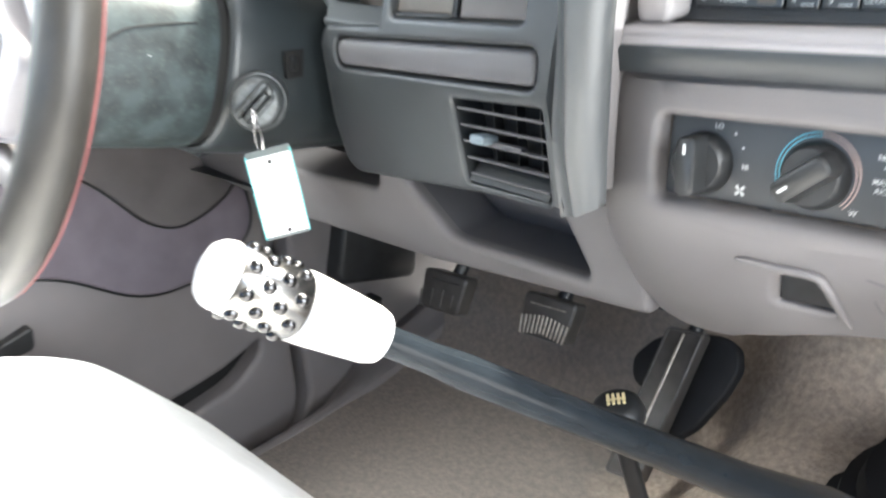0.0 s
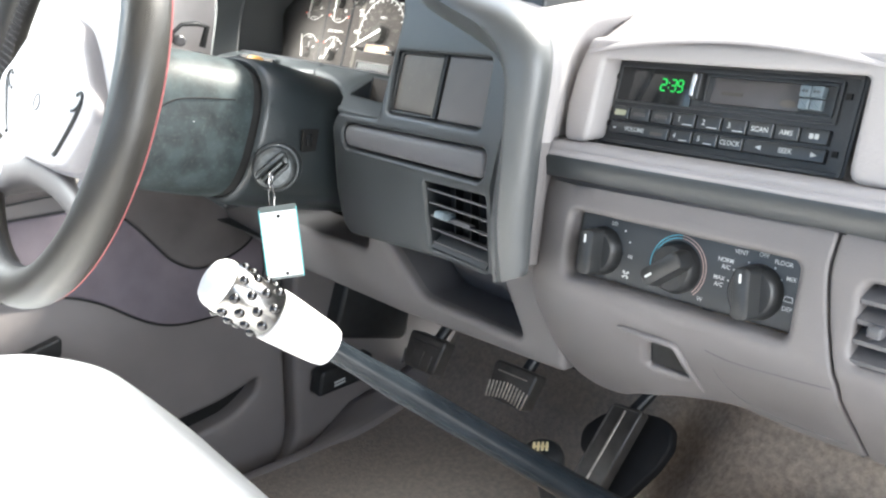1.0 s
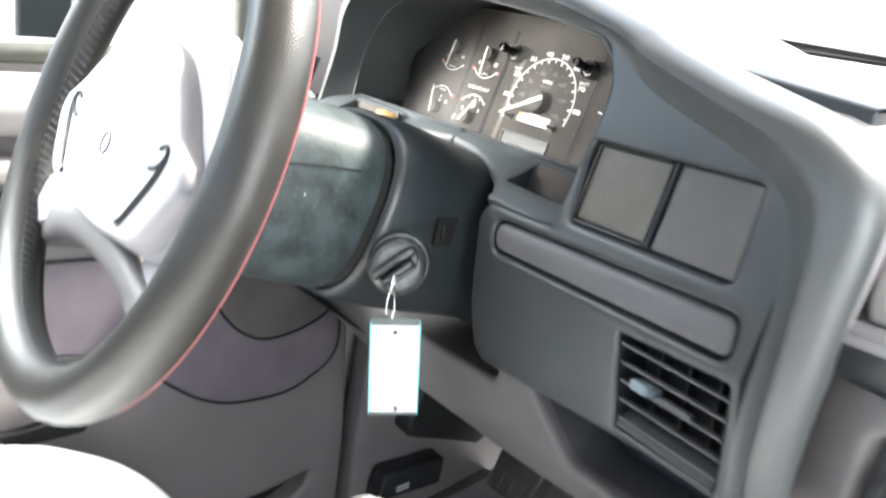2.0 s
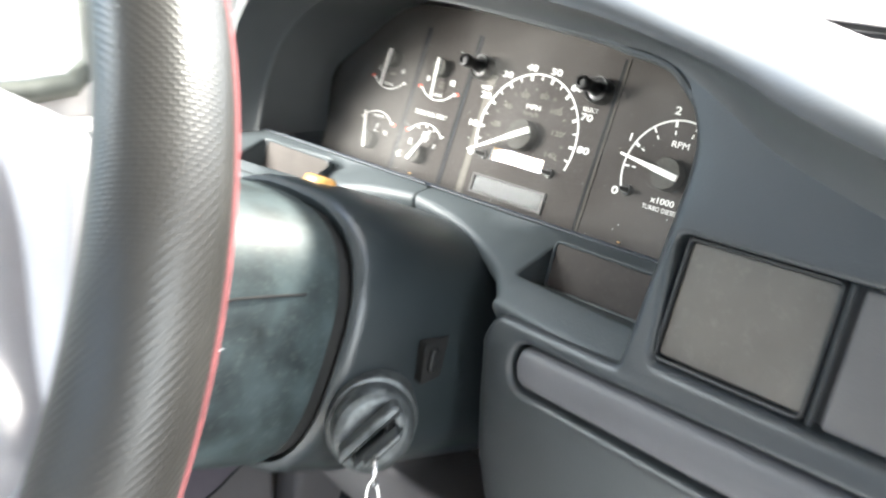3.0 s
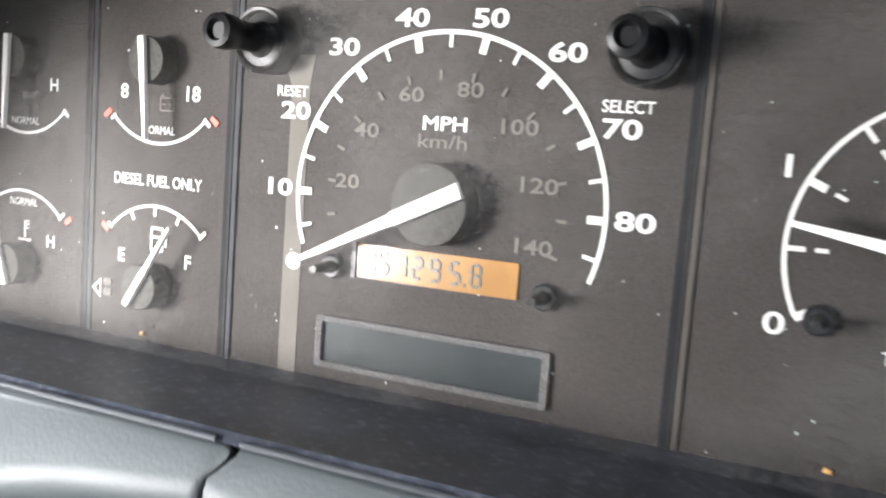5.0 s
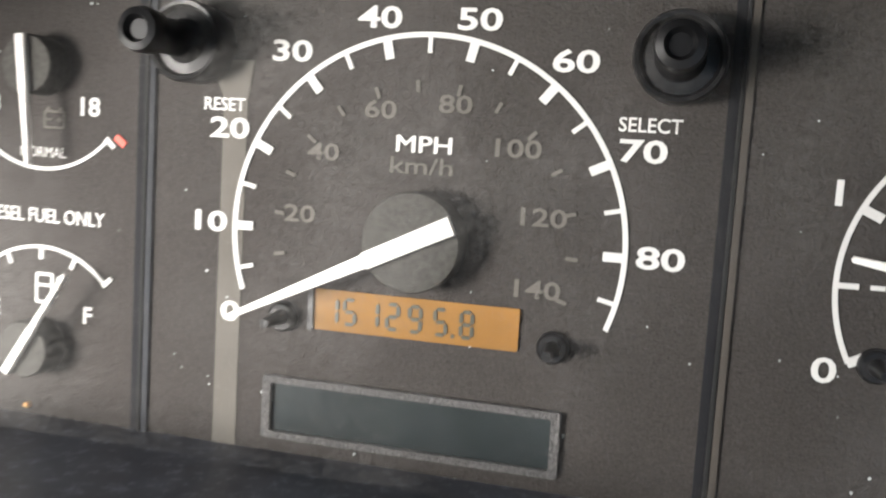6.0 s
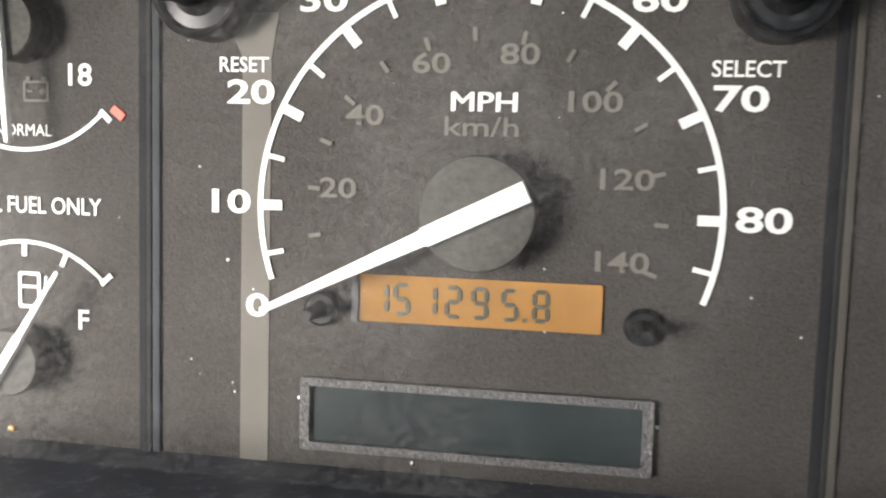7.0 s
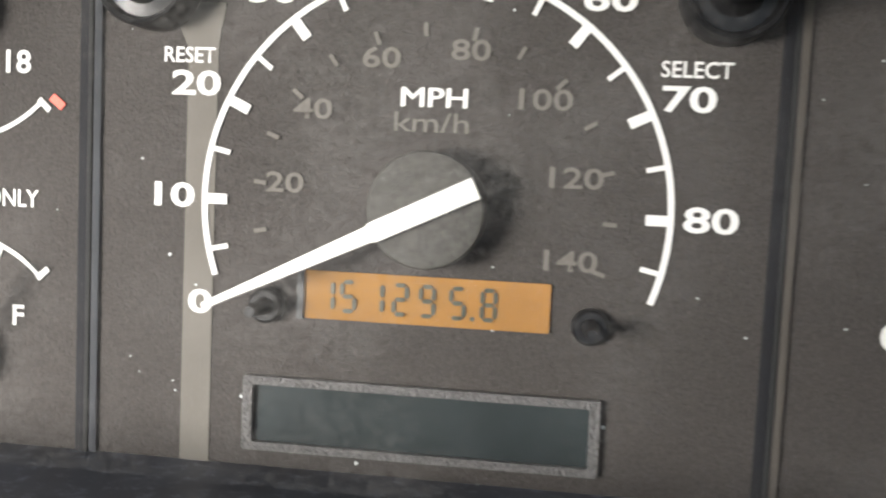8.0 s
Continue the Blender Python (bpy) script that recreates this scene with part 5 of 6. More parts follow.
        me.slab([(-s, -s * 0.5), (s, -s * 0.6), (s * 0.7, s), (-s * 0.6, s * 0.8)], g, 0.0001, 0.0003)
    part("dust", me, LEGEND, c, kind="stuff")
    for u, v, s in ((149.4, -17.4, 0.0009), (-72.0, -17.6, 0.0008)):
        part("crumb", Mesh().slab(round_poly([(-s, -s * 0.4), (s * 1.2, -s * 0.7), (s, s * 0.6), (-s * 0.6, s * 0.8)], s * 0.3), P(u, v), 0.0, 0.0010, 0.0003), ORANGE, c, "small orange crumb")
    return c


cluster()


# ---- radio ----
def radio():
    F = Frame((-0.0040, 0.461, 0.6735), (1, 0.004, 0.034), (0, 0.25, 0.968))
    mm = 0.001
    r = thing("car_radio", F.p(-3 * mm, -33 * mm, 0), "black cassette car radio with green clock, lit", "radio")
    part("faceplate", Mesh().slab(rrect(0.197, 0.0655, 0.003, 4, -0.003, -0.0008), F, -0.03, 0.0, 0.0012), RADIO, r)

    def block(name, x0, x1, y0, y1, h, material, bev=0.0008, rad=0.0012, label="", parent=None, base=0.0):
        f = F.at((x0 + x1) / 2 * mm, (y0 + y1) / 2 * mm, base)
        w, hh = (x1 - x0) * mm, (y1 - y0) * mm
        ob = part(name, Mesh().slab(rrect(w, hh, rad), f, 0.0, h, bev), material, parent or r, label, sharp=20)
        return ob, f.at(0, 0, h), w, hh

    def frame_rim(name, x0, x1, y0, y1, t, h, material):
        cx, cy, w, hh = (x0 + x1) / 2 * mm, (y0 + y1) / 2 * mm, (x1 - x0) * mm, (y1 - y0) * mm
        rings = ((w, hh, 0.0), (w - 0.0004, hh - 0.0004, h), (w - 2 * t, hh - 2 * t, h), (w - 2 * t - 0.001, hh - 2 * t - 0.001, 0.0001))
        part(name, Mesh().loops([[F.p(u + cx, v + cy, q) for u, v in rrect(a, c, 0.0015, 3)] for a, c, q in rings]), material, r, sharp=20)

    frame_rim("outer_rim", -99.5, 93.5, -32.8, 31.0, 0.0022, 0.0012, RADIO)
    frame_rim("deck_rim", -91.0, 82.5, -1.2, 26.4, 0.0012, 0.0020, RADIO)
    # smoked clock window in two facets
    wl = [(-0.0895, 0.0000), (-0.0685, 0.0000), (-0.0595, 0.0252), (-0.0895, 0.0252)]
    wr = [(-0.0678, 0.0000), (-0.0250, 0.0000), (-0.0250, 0.0252), (-0.0588, 0.0252)]
    part("clock_shade", Mesh().slab(wl, F, 0.0, 0.0011, 0.0003), SMOKE, r, sharp=20)
    dp = part("clock_window", Mesh().slab(wr, F, 0.0, 0.0016, 0.0003), SMOKE, r, "smoked clock window", sharp=20)
    f = F.at(0, 0.0140, 0.0016)
    for s, u in (("2", -0.0498), ("3", -0.0413), ("9", -0.0357)):
        seven(s, f.at(u, 0.0), 0.0082, 0.0042, 0.0011, dp, GREEN, "clock_figure")
    for v in (0.0017, -0.0017):
        part("clock_dot", Mesh().slab(rrect(0.0010, 0.0010, 0.0003, 2), f.at(-0.0454, v), 0.0001, 0.0003), GREEN, dp)
    # eject key with a bright edge, tape slot and its keys
    block("eject_key", -23.6, -16.8, 5.5, 24.0, 0.0065, BLACK, 0.0012)
    block("eject_edge", -24.2, -20.8, 7.5, 23.4, 0.0070, CHROME, 0.0010, 0.0012)
    frame_rim("slot_rim", -15.8, 78.8, 2.8, 24.0, 0.0010, 0.0016, BUTTON)
    cd, f, w, h = block("cassette_door", -9.8, 55.4, 4.4, 22.6, 0.0008, TAPE, label="grey-brown cassette slot door")
    bars("door_print", F.at(0.0062, 0.0120, 0.0008), 0.0165, 0.0022, BULB, cd)
    part("oval_mark", Mesh().slab([(0.0060 * math.cos(t), 0.0026 * math.sin(t)) for t in (2 * math.pi * k / 20 for k in range(20))], F.at(0.0478, 0.0092, 0.0008), 0.0001, 0.0004), DIM, cd)
    block("key_well", 55.6, 78.2, 4.6, 22.8, 0.0010, BLACK)
    for x0, x1 in ((56.6, 63.8), (64.4, 72.2)):
        for y0, y1, h in ((6.6, 13.4, 0.0055), (14.0, 21.6, 0.0072)):
            k, f, w, hh = block("tape_key", x0, x1, y0, y1, h, PALEKEY, 0.0012, 0.001)
            if y0 > 10:
                sg = -1 if x0 < 60 else 1
                for u in (-0.0012, 0.0012):
                    part("wind_arrow", Mesh().slab([(sg * 0.0011, 0.0), (-sg * 0.0009, 0.0011), (-sg * 0.0009, -0.0011)][::sg], f.at(u, 0.0), 0.0001, 0.0003), BUTTON, k)
    xs = (-88.8, -72.9, -54.0, -34.7, -15.1, 5.4, 24.8, 44.2, 62.2, 82.0)
    labels = ("", "", "", "1", "2", "3", "SCAN", "AMS", "")
    for k, s in enumerate(labels):
        b, f, w, h = block("preset_key" if s.isdigit() else "key", xs[k] + 0.7, xs[k + 1] - 0.7, -14.4, -4.4, 0.0040, BUTTON, 0.0011)
        if s:
            words("key_legend", s, f.at(-0.0035 if s.isdigit() else 0, 0.0), 0.0054 if s.isdigit() else 0.0048, LEGEND, b, 1.0, 0.00008)
        elif k == 8:
            for u in (-0.0018, 0.0018):
                bars("key_mark", f.at(u, 0), 0.0028, 0.0034, LEGEND, b)
        else:
            bars("key_legend", f, w * (0.62 if k else 0.7), 0.0030 if k else 0.0042, LCDFRAME if k else AGED, b)
        if s.isdigit():
            bars("key_mark", f.at(0.0035, -0.0030), 0.008, 0.0007, LEGEND, b)
    for s, x0, x1 in (("VOLUME", -88.4, -35.6), ("4", -34.0, -15.9), ("5", -14.6, 4.8), ("CLOCK", 6.0, 24.2), ("SEEK", 25.2, 82.0)):
        b, f, w, h = block("key", x0, x1, -25.6, -16.4, 0.0040, BUTTON, 0.0011)
        words("key_legend", s, f.at({"VOLUME": -0.003, "SEEK": 0.002}.get(s, -0.0045 if s.isdigit() else 0), 0), 0.0052 if s.isdigit() else 0.0046, LEGEND, b, 1.0, 0.00008)
        if s.isdigit():
            bars("key_mark", f.at(0.003, -0.0026), 0.007, 0.0007, LEGEND, b)
        if s == "SEEK":
            for u, sg in ((-0.017, -1), (0.021, 1)):
                part("seek_arrow", Mesh().slab([(sg * 0.0026, 0.0), (-sg * 0.0018, 0.0017), (-sg * 0.0018, -0.0017)][::sg], f.at(u, 0), 0.0001, 0.0004), LEGEND, b)
        if s == "VOLUME":
            bars("volume_mark", f.at(0.017, -0.001), 0.011, 0.0026, DIM, b)
            bars("volume_mark", f.at(-0.0215, 0), 0.0025, 0.0012, LEGEND, b)
    for x, y in ((-92.8, 17.6), (-92.5, -18.0), (86.0, 17.2), (86.4, -18.7)):
        block("release_hole", x - 1.9, x + 1.9, y - 1.9, y + 1.9, 0.0013, VOID, 0.0001, 0.0002)


radio()


# ---- heater controls ----
def climate():
    F = Frame((-0.0010, 0.4245, 0.5705), (1, 0.008, 0.04), (0, 0.17, 0.985))
    c = thing("heater_control_panel", F.p(0, -0.025, 0), "black heater control panel with three rotary knobs", "control panel")
    part("faceplate", Mesh().slab(rrect(0.1812, 0.0492, 0.004), F.at(0.0005, 0), -0.004, 0.0015, 0.001), CLIMATE, c)
    top = F.at(0, 0, 0.0015)
    def knob(u, v, turn, label):
        f = top.at(u, v, 0.0, turn)
        k = part("knob", Mesh().lathe([(0.0185, 0.0), (0.0182, 0.003), (0.0165, 0.0085), (0.0150, 0.0100)], f, 32), BLACK, c, label)
        g = Mesh().loops([[f.p(a, b, h) for a, b in rrect(w, l, w * 0.35, 4)] for w, l, h in ((0.0170, 0.0345, 0.005), (0.0135, 0.0345, 0.016), (0.0118, 0.0335, 0.0205), (0.0090, 0.0310, 0.0216))], True, True, True)
        part("grip", g, BLACK, k)
        part("pointer", Mesh().slab(rrect(0.0016, 0.0060, 0.0005, 2), f.at(0, 0.0100, 0.0216), 0.0, 0.0004), LEGEND, k)
        return f
    knob(-0.0665, -0.0035, 4, "black fan knob")
    knob(0.0, -0.0015, 128, "black temperature knob")
    knob(0.0615, -0.0040, 8, "black mode knob")
    f = top.at(0.0, -0.0015)
    for r0 in (0.0203, 0.0223):
        part("cold_arc", arc_band(f, r0, r0 + 0.0006, 205, 90), BLUEARC, c, "blue cold scale")
        part("warm_arc", arc_band(f, r0, r0 + 0.0006, 90, -45), REDARC, c, "rose warm scale")
    words("legend", "W", top.at(0.0215, -0.0190), 0.0042, LEGEND, c, 1.0, 0.00005)
    bars("legend", top.at(-0.0180, -0.0165, 0.0), 0.0022, 0.0032, LEGEND, c)
    words("legend", "LO", top.at(-0.0590, 0.0185), 0.0042, LEGEND, c, 1.0, 0.00005)
    words("legend", "HI", top.at(-0.0405, -0.0030), 0.0042, LEGEND, c, 1.0, 0.00005)
    for u, v in ((-0.0485, 0.0150), (-0.0430, 0.0075)):
        part("scale_dot", Mesh().slab(rrect(0.0014, 0.0014, 0.0006, 2), top.at(u, v), 0.0, 0.0004), LEGEND, c)
    # fan symbol
    me = Mesh()
    for a in (45, 135, 225, 315):
        g = top.at(-0.0420, -0.0165, 0, a)
        me.slab(round_poly([(0.0004, -0.0002), (0.0034, -0.0012), (0.0036, 0.0008), (0.0008, 0.0008)], 0.0004), g, 0.0, 0.0004)
    part("fan_symbol", me, LEGEND, c)
    for s, u, v in (("VENT", 0.0455, 0.0190), ("OFF", 0.0615, 0.0205), ("FLOOR", 0.0755, 0.0180), ("MIX", 0.0825, 0.0092), ("DEF", 0.0835, -0.0100), ("NORM", 0.0355, 0.0115), ("A/C", 0.0365, 0.0070), ("MAX", 0.0330, -0.0010), ("A/C", 0.0335, -0.0055)):
        words("legend", s, top.at(u, v), 0.0042, LEGEND, c, 0.95, 0.00005)
    for u, v in ((0.0520, 0.0135), (0.0705, 0.0140), (0.0760, 0.0075), (0.0775, -0.0010), (0.0425, 0.0065), (0.0400, -0.0015)):
        part("scale_dot", Mesh().slab(rrect(0.0012, 0.0012, 0.0005, 2), top.at(u, v), 0.0, 0.0004), LEGEND, c)
    part("defrost_symbol", Mesh().loops([[top.p(0.0832 + a, -0.0035 + b, 0.0004) for a, b in round_poly([(-0.0035, -0.0018), (0.0035, -0.0018), (0.0028, 0.0018), (-0.0028, 0.0018)], 0.0006)], [top.p(0.0832 + a, -0.0035 + b, 0.0004) for a, b in round_poly([(-0.0029, -0.0013), (0.0029, -0.0013), (0.0023, 0.0013), (-0.0023, 0.0013)], 0.0005)]]), LEGEND, c)


climate()

# ---- steering wheel and column ----
WH = Frame((-0.526, 0.1805, 0.6547), (1, 0, 0), (0, math.sin(radians(20.5)), math.cos(radians(20.5))))


def wheel():
    w = thing("steering_wheel", WH.p(0, 0, -0.05), "grey airbag steering wheel in black perforated leather cover", "steering wheel")
    R, r = 0.1845, 0.0190
    n, m = 96, 20
    me = Mesh()
    loops = []
    for i in range(n + 1):
        a = 2 * math.pi * i / n
        loops.append([WH.p((R + r * math.cos(b)) * math.cos(a), (R + r * math.cos(b)) * math.sin(a), r * 1.05 * math.sin(b)) for b in (2 * math.pi * j / m for j in range(m))])
    rim = part("rim_cover", me.loops(loops), WRAP, w, "black perforated leather rim cover")
    # surface coordinates in metres, with the seam under the lacing and at the far side
    uvs = rim.data.uv_layers.new(name="UVMap")
    for poly in rim.data.polygons:
        ab = []
        for k in poly.vertices:
            q = rim.data.vertices[k].co - WH.o
            x, y, d = q.dot(WH.u), q.dot(WH.v), q.dot(WH.n)
            ab.append([math.atan2(y, x), math.atan2(d, math.hypot(x, y) - R)])
        for j in (0, 1):
            if max(q[j] for q in ab) - min(q[j] for q in ab) > math.pi:
                for q in ab:
                    q[j] += 2 * math.pi if q[j] < 0 else 0
        for i, q in zip(poly.loop_indices, ab):
            uvs.data[i].uv = (q[0] * R, q[1] * r)
    me = Mesh()
    loops = []
    for i in range(n + 1):
        a = 2 * math.pi * i / n
        loops.append([WH.p((R + q * math.cos(b)) * math.cos(a), (R + q * math.cos(b)) * math.sin(a), q * 1.05 * math.sin(b)) for b, q in ((radians(-44.5), r - 0.001), (radians(-45.2), r + 0.0005), (radians(-48), r + 0.0008), (radians(-50.8), r + 0.0005), (radians(-51.5), r - 0.001))])
    part("seam_stripe", me.loops(loops, False), STITCH, w, "thin red stitched stripe")
    # dark lacing strip on the inner side
    at = lambda a, b, q: WH.p((R + q * math.cos(b)) * math.cos(a), (R + q * math.cos(b)) * math.sin(a), q * 1.05 * math.sin(b))
    ring = [2 * math.pi * i / n for i in range(n + 1)]
    part("lacing_strip", Mesh().loops([[at(a, radians(b), q) for b, q in ((166, r - 0.001), (168, r + 0.0004), (180, r + 0.0005), (192, r + 0.0004), (194, r - 0.001))] for a in ring], False), BLACK, w)
    me = Mesh()
    for i in range(150):
        a0 = 2 * math.pi * i / 150
        me.tube([at(a0, radians(163), r), at(a0 + 0.010, radians(173), r + 0.0009), at(a0 + 0.022, radians(187), r + 0.0009), at(a0 + 0.032, radians(197), r)], 0.0006, 4)
    part("lacing", me, PANEL, w, "grey laced thread")
    # arched bridge under the airbag pad
    arch = catmull([(-0.146, -0.109, -0.006), (-0.130, -0.106, -0.008), (-0.095, -0.0955, -0.006), (-0.05, -0.0850, -0.004), (0, -0.0815, -0.003), (0.05, -0.0850, -0.004), (0.095, -0.0955, -0.006), (0.130, -0.106, -0.008), (0.146, -0.109, -0.006)], 5)
    ls = []
    for p in arch:
        g = 0.0140 + 0.009 * max(0.0, (abs(p.x) - 0.09) / 0.07)
        q = 1.0 - 0.72 * max(0.0, min(1.0, (abs(p.x) - 0.08) / 0.05))
        ls.append([WH.p(p.x, p.y + g * a, p.z + b * q) for a, b in ((1, -0.040), (1, -0.006), (0.85, -0.002), (0.5, 0.0), (-0.2, -0.001), (-0.7, -0.005), (-0.95, -0.011), (-1, -0.018), (-1, -0.040))])
    part("lower_bridge", Mesh().loops(ls, True, True, True), SPOKE, w, "grey moulded bridge below the pad", sharp=70)
    # airbag pad: a raised cushion on a broader base
    out = round_poly([(-0.150, -0.020), (-0.112, -0.064), (-0.04, -0.072), (0.04, -0.072), (0.112, -0.064), (0.150, -0.020), (0.150, 0.006), (0.128, 0.035), (0.098, 0.085), (-0.098, 0.085), (-0.128, 0.035), (-0.150, 0.006)], 0.025, 5)
    top = round_poly([(-0.140, -0.014), (-0.108, -0.060), (-0.04, -0.069), (0.04, -0.069), (0.108, -0.060), (0.140, -0.014), (0.136, 0.000), (0.114, 0.014), (0.088, 0.038), (0.052, 0.062), (0.0, 0.072), (-0.052, 0.062), (-0.088, 0.038), (-0.114, 0.014), (-0.136, 0.000)], 0.016, 4)
    def cushion(l, d0, d1, k):
        ls = [[WH.p(u, v, d0 - 0.010) for u, v in offset(l, -0.010)], [WH.p(u, v, d0) for u, v in l]]
        for a in (15, 30, 45, 60, 75, 90):
            q = 1 - k * (1 - math.cos(radians(a)))
            ls.append([WH.p(u * q, v * q, d0 + (d1 - d0) * math.sin(radians(a))) for u, v in l])
        return Mesh().loops(ls, True, True, True)
    part("pad_base", cushion(out, -0.012, -0.004, 0.05), AIRBAG, w, sharp=60)
    part("airbag_pad", cushion(top, -0.008, 0.010, 0.08), AIRBAG, w, sharp=60)
    for sx in (1, -1):
        # spoke from the pad to the rim
        pts = [(0.085, -0.050, -0.022), (0.115, -0.070, -0.020), (0.140, -0.092, -0.010), (0.158, -0.102, -0.004)]
        ls = []
        for k, (u, v, d) in enumerate(pts):
            hw = (0.040, 0.030, 0.024, 0.028)[k]
            t = Vector((0.55, 0.83))
            sec = [(-1, -0.4), (-0.8, 0.5), (0, 0.8), (0.8, 0.5), (1, -0.4), (0, -0.9)]
            ls.append([WH.p(sx * (u + t.x * hw * a), v + t.y * hw * a, d + b * 0.012) for a, b in sec])
        part("spoke", Mesh().loops(ls, True, True, True), AIRBAG, w)
        # switch surround: hooked dark groove
        g = [(0.085, -0.011), (0.094, -0.009), (0.102, -0.003), (0.104, 0.003), (0.098, 0.006), (0.091, 0.003)]
        part("switch_groove", Mesh().tube(catmull([WH.p(sx * u, v, 0.0104) for u, v in g], 4), 0.0016, 6), BLACK, w)
        g = [(0.105, 0.000), (0.100, -0.014), (0.088, -0.032), (0.074, -0.050), (0.069, -0.052)]
        part("switch_groove", Mesh().tube(catmull([WH.p(sx * u, v, 0.0104) for u, v in g], 4), 0.0022, 6), BLACK, w)
    part("horn_mark", Mesh().lathe([(0.0082, 0.0), (0.0082, 0.0005), (0.0070, 0.0006), (0.0070, 0.0)], WH.at(-0.005, -0.015, 0.0102), 20, False, False), PANEL, w)
    part("hub_cover", Mesh().lathe([(0.060, -0.085), (0.062, -0.06), (0.055, -0.045)], WH, 28), COLUMN, w)




def section(y, cz, hw, hh, cx=-0.535, tilt=0.35, n=40, e=2.8, top=1.0):
    pts = []
    for i in range(n):
        a = 2 * math.pi * i / n
        c, s = math.cos(a), math.sin(a)
        x = hw * math.copysign(abs(c) ** (2 / e), c)
        z = hh * math.copysign(abs(s) ** (2 / e), s) * (top if s > 0 else 1)
        pts.append((cx + x, y + z * tilt, cz + z))
    return pts


def column():
    c = thing("steering_column", (-0.535, 0.36, 0.56), "blue-grey steering column shroud with ignition lock", "steering column")
    up = [(0.205, 0.630, 0.056, 0.058), (0.225, 0.626, 0.064, 0.064), (0.27, 0.618, 0.074, 0.068), (0.315, 0.606, 0.077, 0.069), (0.337, 0.6005, 0.0775, 0.069), (0.3395, 0.600, 0.0765, 0.068), (0.340, 0.600, 0.070, 0.062)]
    full = [section(*s) for s in up]
    me = Mesh().loops(full, True, True, True)
    part("front_shroud", me, COLUMN, c, "blue-grey front shroud")
    # joint line between upper and lower halves
    for sx in (1, -1):
        line = []
        for y, z in ((0.225, 0.626), (0.255, 0.638), (0.264, 0.642), (0.275, 0.6445), (0.292, 0.6435), (0.312, 0.641), (0.331, 0.638)):
            ys = [q[0] for q in up[:5]]
            yc = y
            for _ in range(3):
                cz, hw, hh = (lerp(yc, ys, [q[k] for q in up[:5]]) for k in (1, 2, 3))
                yc = y - 0.35 * (z - cz)
            line.append((-0.535 + sx * (hw * (1 - (abs(z - cz) / hh) ** 2.8) ** (1 / 2.8) + 0.0002), y, z))
        part("shroud_joint", Mesh().tube(catmull(line, 4), 0.0007, 6), VOID, c)
    # dark gap ring
    part("gap_ring", Mesh().loops([section(y, cz, hw, hh) for y, cz, hw, hh in ((0.326, 0.604, 0.072, 0.064), (0.352, 0.595, 0.074, 0.066))]), VOID, c)
    rear = [(0.350, 0.597, 0.074, 0.066), (0.3475, 0.5980, 0.0775, 0.0695), (0.3495, 0.597, 0.0805, 0.0725), (0.355, 0.5955, 0.082, 0.074), (0.385, 0.587, 0.085, 0.075), (0.42, 0.577, 0.088, 0.073), (0.46, 0.566, 0.090, 0.070), (0.52, 0.55, 0.090, 0.068)]
    part("lock_housing", Mesh().loops([section(*s) for s in rear], True, False, False), LOCK, c, "dark lock housing", sharp=60)
    part("hazard_button", Mesh().slab([(0.0125 * math.cos(t), 0.0075 * math.sin(t)) for t in (2 * math.pi * k / 20 for k in range(20))], Frame((-0.552, 0.403, 0.6610), (1, 0, 0.05), (0, 0.9, -0.35), (0, 0.35, 0.93)), -0.006, 0.006, 0.003), ORANGE, c, "orange hazard button")
    # worn spots on the front shroud
    for x, y, z, s in ((-0.4805, 0.312, 0.6535, 0.0011), (-0.4600, 0.285, 0.622, 0.0006), (-0.4595, 0.318, 0.618, 0.0005)):
        part("worn_spot", Mesh().slab(round_poly([(-s, -s * 0.6), (s, -s * 0.8), (s * 0.7, s), (-s * 0.8, s * 0.7)], s * 0.3), Frame((x, y, z), (0.3, 0.95, 0.1), (-0.5, 0.1, 0.86)), -0.0006, 0.0004), LEGEND, c)
    # release button in a dark well on the right flank
    f = Frame((-0.4475, 0.4062, 0.590), (-0.25, 0.95, -0.1), (0, 0.1, 1), (0.95, -0.25, 0.05))
    part("button_well", Mesh().slab(rrect(0.026, 0.023, 0.002), f, -0.006, 0.0016, 0.0005), VOID, c)
    part("release_button", Mesh().slab(rrect(0.008, 0.013, 0.003), f.at(-0.004, 0.001), 0.0, 0.005, 0.002), BLACK, c)
    # ignition lock
    L = Frame((-0.4456, 0.3628, 0.5687), (0.36, 0.90, 0.1), (-0.20, 0.0, 1), (0.80, -0.58, 0.12))
    lk = part("lock_cylinder", Mesh().lathe([(r * 0.90, h) for r, h in [(0.0275, -0.020), (0.0272, 0.004), (0.0262, 0.0062), (0.0240, 0.0066), (0.0238, 0.0086), (0.0246, 0.0094), (0.0242, 0.0150), (0.0226, 0.0185), (0.0198, 0.0200), (0.017, 0.0203)]], L, 40), LOCKMETAL, c, "grey metal ignition lock", sharp=35)
    LG = L.at(0, 0, 0, -58)
    wall = [(-0.0096, -0.0205), (-0.0030, -0.0225), (-0.0030, 0.0215), (-0.0062, 0.0222), (-0.0100, 0.0190)]
    part("lock_grip", Mesh().slab(round_poly([(u * 0.87, v * 0.87) for u, v in wall], 0.0026), LG, 0.014, 0.0300, 0.002), LOCKMETAL, lk)
    part("lock_grip", Mesh().slab(round_poly([(0.0036, -0.0170), (0.0080, -0.0148), (0.0082, 0.0130), (0.0036, 0.0165)], 0.003), LG, 0.014, 0.0265, 0.002), LOCKMETAL, lk)
